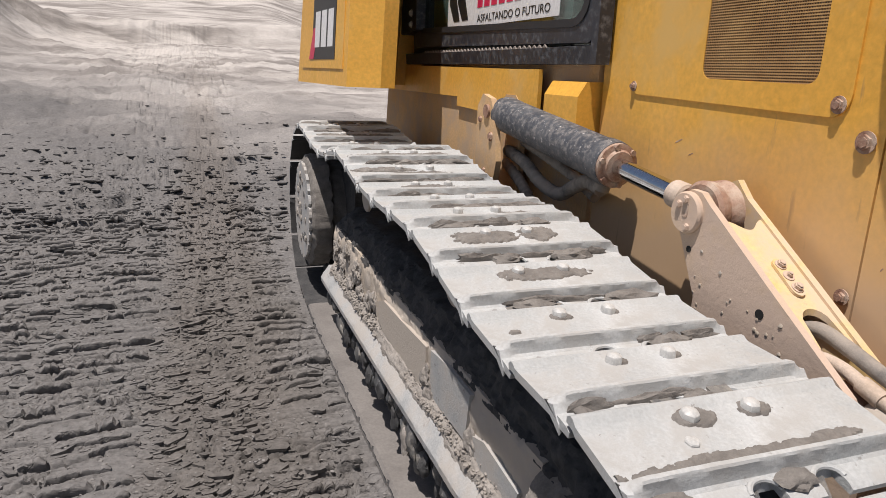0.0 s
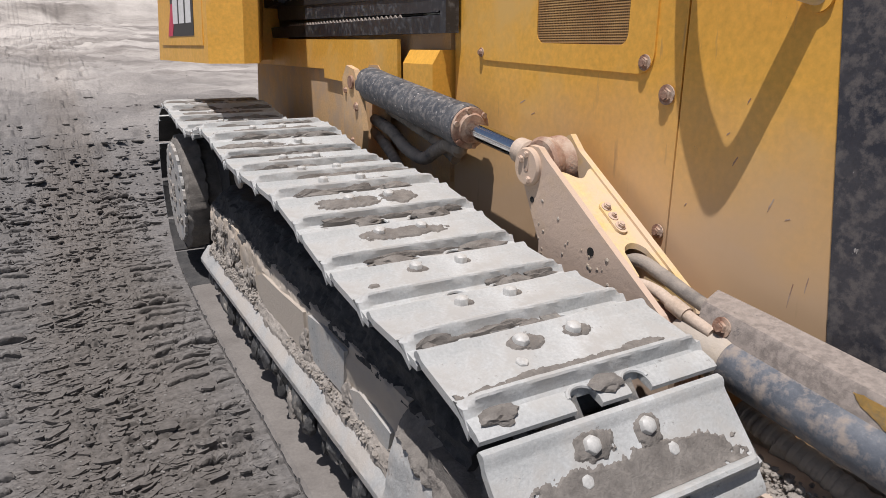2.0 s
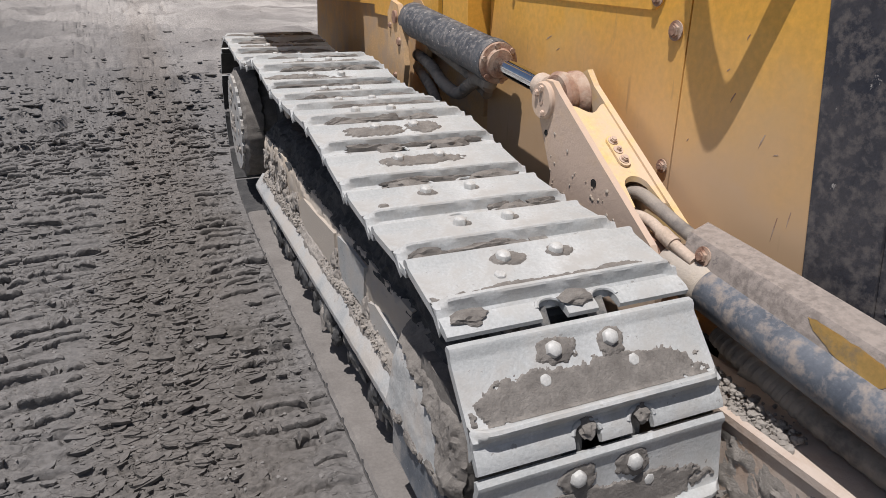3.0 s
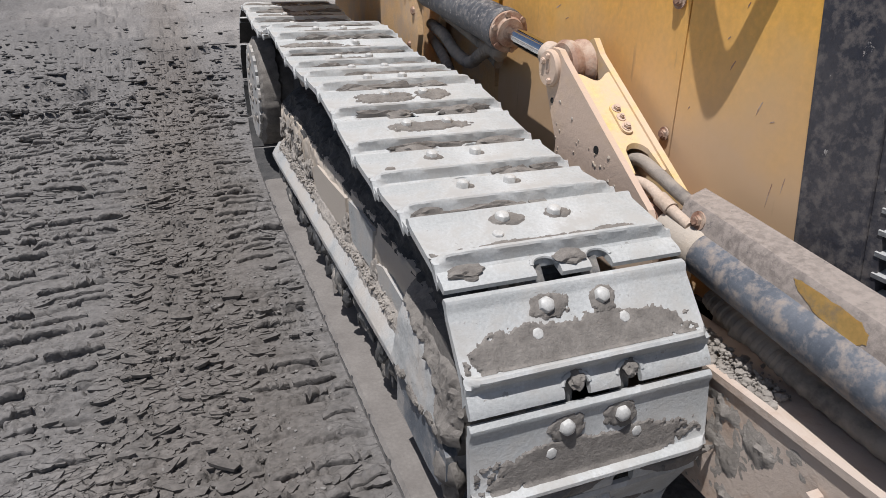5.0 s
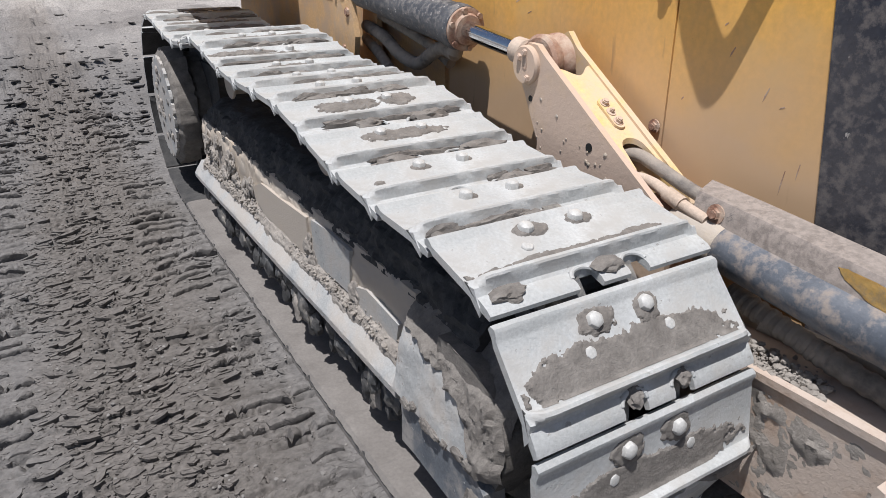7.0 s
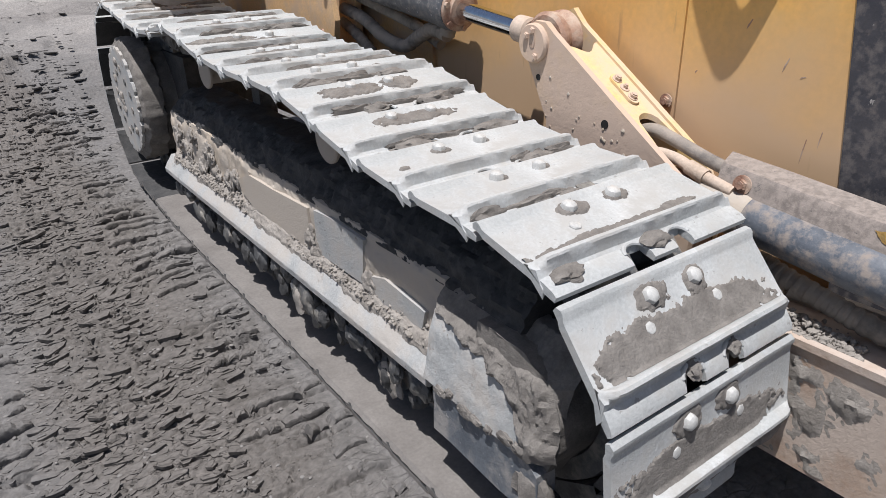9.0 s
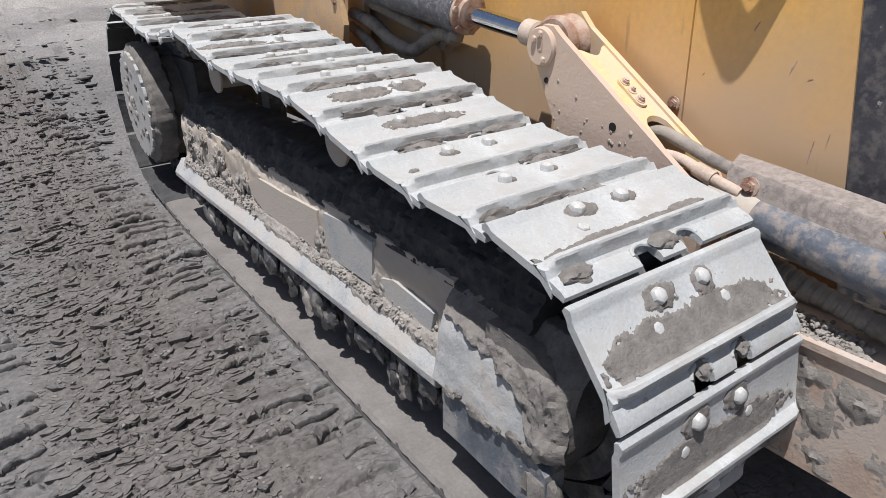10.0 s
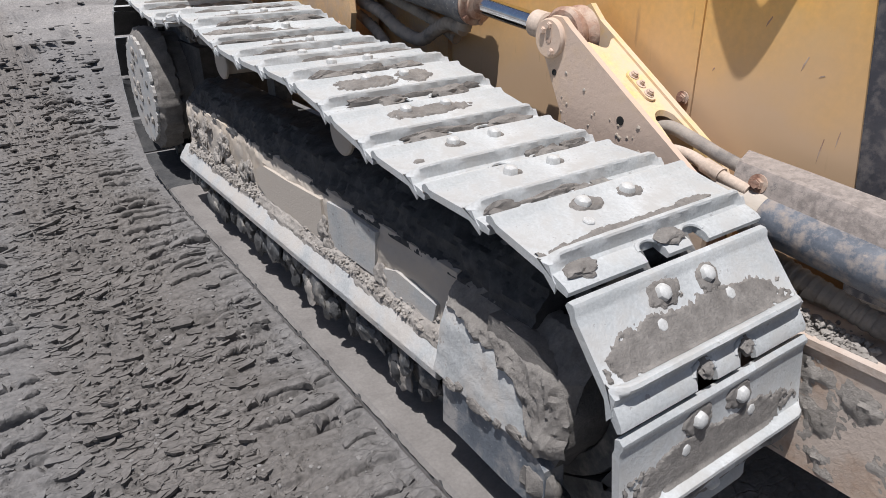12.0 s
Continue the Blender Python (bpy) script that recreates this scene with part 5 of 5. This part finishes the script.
part("clevis", prism([(1.84, 0.80), (1.84, 1.16), (1.90, 1.20), (1.99, 1.20), (2.05, 1.12), (2.05, 0.80)], 0.680, 0.705, "x", 0.004), BROWN, bulldozer, "earth-coated cylinder bracket")
part("clevis_pin", tube([(0.565, 1.925, 1.135), (0.715, 1.925, 1.135)], 0.026, 18), RUST, bulldozer, "rusty bracket pin", smooth=True)
for a, b in (((0.578, 1.88, 1.04), 0.018), ((0.578, 1.99, 1.10), 0.012), ((0.578, 1.93, 0.90), 0.012)):
    o = part("bolt", hex_bolt(b, 0.014, b * 1.4), RUST, bulldozer, "rusty bracket bolt")
    o.matrix_basis = Matrix.Translation(a) @ Matrix.Rotation(-math.pi / 2, 4, "Y")


def wound_hose(points, r, turns, name="hose", label="dusty black hose with spiral guard"):
    pts = spline(points, 26)
    n = len(pts)
    return part(name, tube(pts, [r * (1 + 0.10 * (1 if (i * turns // n) % 2 else 0) + 0.02 * math.sin(i)) for i in range(n)], 14), HOSE, bulldozer, label, smooth=True)


wound_hose([(0.66, 1.90, 0.985), (0.66, 1.74, 0.955), (0.655, 1.60, 0.905), (0.655, 1.46, 0.885), (0.66, 1.37, 0.925), (0.66, 1.29, 0.955), (0.655, 1.20, 0.945)], 0.022, 46)
wound_hose([(0.70, 1.86, 1.03), (0.70, 1.62, 0.985), (0.695, 1.42, 0.945), (0.70, 1.30, 0.90)], 0.018, 34)
wound_hose([(0.68, 1.95, 0.93), (0.67, 1.80, 0.88), (0.67, 1.70, 0.82), (0.68, 1.62, 0.72)], 0.02, 30)
part("port_block", lathe([(0, 0.02), (0, 0.026), (0.05, 0.026), (0.05, 0.016)], (0.652, 1.20, 0.945), (0.1, -0.3, 0.9), 16), HOSE, bulldozer, "dirty hydraulic port", smooth=True)

ARM = [(0.745, 0.955), (0.735, 1.005), (0.708, 1.032), (0.672, 1.030), (0.640, 1.005), (0.43, 0.864), (0.226, 0.730), (0.185, 0.66), (0.19, 0.52), (0.34, 0.42), (0.66, 0.42), (0.665, 0.60), (0.655, 0.784)]
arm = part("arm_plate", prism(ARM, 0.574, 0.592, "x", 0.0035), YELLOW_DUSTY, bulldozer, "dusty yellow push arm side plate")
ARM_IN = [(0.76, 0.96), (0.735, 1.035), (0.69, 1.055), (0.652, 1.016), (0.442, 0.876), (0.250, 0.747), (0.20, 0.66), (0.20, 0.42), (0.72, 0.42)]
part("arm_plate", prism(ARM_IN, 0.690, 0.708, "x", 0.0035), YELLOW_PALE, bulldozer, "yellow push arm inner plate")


def top_z(y):
    return 0.864 + (y - 0.43) * 0.6716


bm = bmesh.new()
cols = []
HOLE_Y, HOLE_R = 0.372, 0.036
for i in range(13):
    x = 0.592 + 0.098 * i / 12
    q = (x - 0.641) / HOLE_R
    y_end = HOLE_Y + (HOLE_R * 0.9 * math.sqrt(max(0, 1 - q * q)) - 0.006 if abs(q) < 1 else -0.05)
    cols.append([(x, y_end), (x, 0.592 + 0.012 * math.cos(i / 12 * math.pi * 2))])
tops = [[bm.verts.new((x, y, top_z(y) - 0.004)) for x, y in c] for c in cols]
bots = [[bm.verts.new((x, y, top_z(y) - 0.018)) for x, y in c] for c in cols]
for a, b in zip(range(12), range(1, 13)):
    bm.faces.new((tops[a][0], tops[b][0], tops[b][1], tops[a][1]))
    bm.faces.new((bots[a][0], bots[a][1], bots[b][1], bots[b][0]))
    bm.faces.new((tops[a][0], bots[a][0], bots[b][0], tops[b][0]))
    bm.faces.new((tops[a][1], tops[b][1], bots[b][1], bots[a][1]))
# top plate takes the sunlit copy of the arm's yellow
part("arm_top", bm, YELLOW_PALE, bulldozer, "yellow arm top plate with a hose hole, sunlight in its colour")
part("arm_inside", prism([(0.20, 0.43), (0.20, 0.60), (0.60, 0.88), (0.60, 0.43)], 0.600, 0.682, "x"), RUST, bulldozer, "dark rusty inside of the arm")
TILT_A = math.atan(0.6716)
SLOPE = Matrix.Rotation(TILT_A, 4, "X")
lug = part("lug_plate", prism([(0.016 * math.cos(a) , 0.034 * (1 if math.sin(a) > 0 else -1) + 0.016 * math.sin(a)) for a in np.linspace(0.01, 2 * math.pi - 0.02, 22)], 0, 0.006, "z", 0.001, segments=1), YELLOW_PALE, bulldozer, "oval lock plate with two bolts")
lug.matrix_basis = Matrix.Translation((0.642, 0.463, top_z(0.463) - 0.003)) @ SLOPE
for d in (0.032, -0.030, 0.002):
    o = part("bolt", hex_bolt(0.0095 if abs(d) > 0.01 else 0.006, 0.012, 0.013), YELLOW_DUSTY, lug, "painted bolt")
    o.matrix_basis = Matrix.Translation((0.0, d, 0.006))
disc = part("pin_cap", lathe([(0, 0.02), (0, 0.046), (0.006, 0.050), (0.016, 0.050)], (0.560, PIN.y + 0.004, PIN.z - 0.002), (1, 0, 0), 36), YELLOW_DUSTY, bulldozer, "round pin cap with lock bolts", smooth=True)
part("pin_slot", prism([(0.703 + 0.009 * math.cos(a), 0.987 + (0.012 if math.sin(a) > 0 else -0.012) + 0.009 * math.sin(a)) for a in np.linspace(0.01, 6.26, 20)], 0.5585, 0.5602, "x"), RUST, disc, "rusty slot")
for dy, dz in ((0.022, 0.016), (-0.012, -0.034), (0.0, 0.030)):
    o = part("bolt", hex_bolt(0.0095, 0.010), YELLOW_DUSTY, disc, "painted lock bolt")
    o.matrix_basis = Matrix.Translation((0.560, 0.703 + dy, 0.979 + dz)) @ Matrix.Rotation(-math.pi / 2, 4, "Y")
for y, z, r in ((0.455, 0.812, 0.011), (0.690, 0.892, 0.008)):
    # flush black discs paint the shade inside the drilled holes
    part("hole", tube([(0.5725, y, z), (0.580, y, z)], r, 18), INSIDE, arm, "near-black disc for the shade in a drilled hole")
for k in range(26):
    y, z = rk.uniform(0.36, 0.66), rk.uniform(0.70, 0.90)
    if z > top_z(y) - 0.03:
        continue
    bm = bmesh.new()
    bmesh.ops.create_icosphere(bm, subdivisions=1, radius=rk.uniform(0.002, 0.006))
    for v in bm.verts:
        v.co *= 1 + 0.5 * noise.noise(v.co * 300 + Vector((k, 0, 0)))
        v.co.x *= 0.4
    bmesh.ops.translate(bm, verts=bm.verts, vec=(0.573, y, z))
    part("mud_splash", bm, FRAME, arm, "dried mud splash", smooth=True)
# hoses out of the arm into the guard
part("hose", tube(spline([(0.640, 0.44, 0.775), (0.642, 0.37, 0.805), (0.642, 0.30, 0.793), (0.640, 0.22, 0.772), (0.636, 0.12, 0.752)], 8), 0.0155, 14), HOSE, bulldozer, "dusty hydraulic hose", smooth=True)
part("hose", tube(spline([(0.625, 0.42, 0.72), (0.622, 0.35, 0.757), (0.615, 0.28, 0.762), (0.610, 0.21, 0.744), (0.606, 0.12, 0.725)], 8), 0.0135, 14), PALEHOSE, bulldozer, "dusty hydraulic hose", smooth=True)
part("hose_ferrule", tube([(0.612, 0.238, 0.752), (0.609, 0.19, 0.740)], 0.0175, 14), PALEHOSE, bulldozer, "brown hose ferrule", smooth=True)

# angle cylinder with its guard, running forward beside the frame
CA, CB = Vector((0.632, 0.225, 0.688)), Vector((0.532, -1.24, 0.566))
CD = (CB - CA).normalized()
part("cylinder_end", lathe([(0.0, 0.02), (0.0, 0.034), (0.012, 0.046), (0.03, 0.0530), (0.135, 0.0530), (0.148, 0.051), (0.15, 0.03)], CA, CD, 40), FRAME, bulldozer, "tan earth-coated end of the angle cylinder", smooth=True)
part("angle_cylinder", lathe([(0.14, 0.03), (0.141, 0.0505), (1.46, 0.050), (1.47, 0.03)], CA, CD, 40), ANGLEBLACK, bulldozer, "scuffed black angle cylinder", smooth=True)
part("cylinder_eye", lathe([(-0.03, 0.02), (-0.03, 0.042), (0.0, 0.050), (0.03, 0.042), (0.03, 0.02)], CA + Vector((0, 0.035, 0.006)), (1, 0, 0.1), 28), RUST, bulldozer, "rusty cylinder eye", smooth=True)
bm = bmesh.new()
sec = [(-0.0405, -0.046), (-0.029, 0.010), (-0.022, 0.020), (0.042, 0.027), (0.044, 0.018), (-0.014, 0.013), (-0.021, 0.006), (-0.0325, -0.048)]
rings = []
for j in range(13):
    y = 0.165 - 1.42 * j / 12
    cx, cz = 0.644 + 0.068 * (y - 0.10), 0.752 + 0.080 * (y - 0.10)
    rings.append([bm.verts.new((cx + a, y + (0.02 if j == 0 and b > 0.02 else 0), cz + b)) for a, b in sec])
for r0, r1 in zip(rings, rings[1:]):
    for i in range(8):
        bm.faces.new((r0[i], r1[i], r1[(i + 1) % 8], r0[(i + 1) % 8]))
bm.faces.new(rings[0]), bm.faces.new(rings[-1][::-1])
guard = part("cylinder_guard", bm, GUARDRUST, bulldozer, "worn bent steel guard over the cylinder", smooth=True)


def guard_at(y, f):
    """A point on the guard's front face, f from its lower edge to the crease."""
    cx, cz = 0.644 + 0.068 * (y - 0.10), 0.752 + 0.080 * (y - 0.10)
    return Vector((cx - 0.0385 + 0.0095 * f - 0.0012, y, cz - 0.036 + 0.046 * f))


patch = [(-0.165, 0.93), (-0.20, 0.99), (-0.27, 0.98), (-0.312, 0.93), (-0.332, 0.72), (-0.334, 0.38), (-0.318, 0.12), (-0.28, 0.08), (-0.225, 0.28), (-0.182, 0.60)]
bm = bmesh.new()
fine = []
for (a, b), (c, d) in zip(patch, patch[1:] + patch[:1]):
    for k in range(4):
        y, f = a + (c - a) * k / 4, b + (d - b) * k / 4
        fine.append((y + 0.004 * noise.noise((y * 90, f * 9, 0)), f + 0.06 * noise.noise((y * 90, f * 9, 5))))
bm.faces.new([bm.verts.new(guard_at(y, f)) for y, f in fine])
bmesh.ops.solidify(bm, geom=bm.faces[:], thickness=0.0008)
part("paint_patch", bm, YELLOW_WORN, guard, "patch of yellow paint left on the guard")
for y in (0.105, -0.40):
    o = part("bolt", hex_bolt(0.013, 0.014, 0.021), RUST, guard, "rusty guard bolt")
    o.matrix_basis = Matrix.Translation(guard_at(y, 0.62)) @ Matrix.Rotation(-math.pi / 2 + 0.15, 4, "Y")

# push frame beam beside the track
beam = part("push_beam", prism([(0.548, 0.20), (0.548, 0.478), (0.540, 0.482), (0.540, 0.498), (0.556, 0.500), (0.562, 0.484), (0.700, 0.484), (0.700, 0.20)], -1.40, 0.62, "y", 0.004), BEAM, bulldozer, "earth-coated push frame beam")
part("beam_edge", prism([(0.700, 0.46), (0.700, 0.530), (0.716, 0.530), (0.716, 0.46)], -1.40, 0.10, "y", 0.003), FRAME, bulldozer, "pale inner edge of the beam")
# added black panel that paints the shade between beam and engine
part("gap_shade_panel", box(0.717, 0.735, -1.4, 0.2, 0.25, 0.50), INSIDE, bulldozer, "black panel for the shade in the gap beside the engine")
part("gusset", prism([(-0.325, 0.28), (-0.348, 0.425), (-0.362, 0.42), (-0.42, 0.28)], 0.520, 0.547, "x", 0.004), BEAM, bulldozer, "small yellow gusset on the beam")
part("gusset", prism([(-0.40, 0.30), (-0.43, 0.40), (-0.46, 0.40), (-0.50, 0.30)], 0.48, 0.547, "x", 0.004), BROWN, bulldozer, "small brown gusset on the beam")
wound_hose([(0.640, 0.06, 0.580), (0.640, -0.01, 0.562), (0.648, -0.10, 0.540), (0.652, -0.18, 0.522), (0.648, -0.32, 0.510), (0.635, -0.50, 0.508), (0.62, -0.9, 0.505)], 0.0225, 44)
part("hose_tie", tube([(0.640, -0.020, 0.552), (0.652, -0.045, 0.545)], 0.0275, 14), HOSE, bulldozer, "dark hose tie", smooth=True)


def beam_soil(r):
    y = r.uniform(-0.20, 0.30)
    x = r.gauss(0.580, 0.028)
    x = min(max(x, 0.556), 0.69)
    return x, y, 0.486 + 0.045 * max(0, 1 - abs(x - 0.60) / 0.09) * max(0.0, min(1, (y + 0.25) / 0.25)) * r.random()


tagged(lumps(1500, beam_soil, (0.002, 0.011), 33, CRUST, "soil_pile", 0.8), "crumbly soil and stones lying on the push beam", "soil", kind="stuff")
bm = bmesh.new()
rows = []
for j in range(101):
    y = -0.50 + 0.62 * j / 100
    rows.append([bm.verts.new((0.5475 - 0.013 * max(0.0, noise.noise((y * 13, i * 0.11, 4)) + 0.5 * noise.noise((y * 40, i * 0.33, 7)) + 0.35 * noise.noise((y * 110, i * 0.9, 1)) - 0.05 + 0.9 * max(0, i / 30 - 0.7) - 1.5 * max(0, -0.15 - y)) + 0.001, y, 0.21 + 0.25 * i / 30)) for i in range(31)])
for r0, r1 in zip(rows, rows[1:]):
    for i in range(30):
        bm.faces.new((r0[i], r0[i + 1], r1[i + 1], r1[i]))
part("beam_mud", bm, CRUST, beam, "soil caked on the beam side", smooth=True)
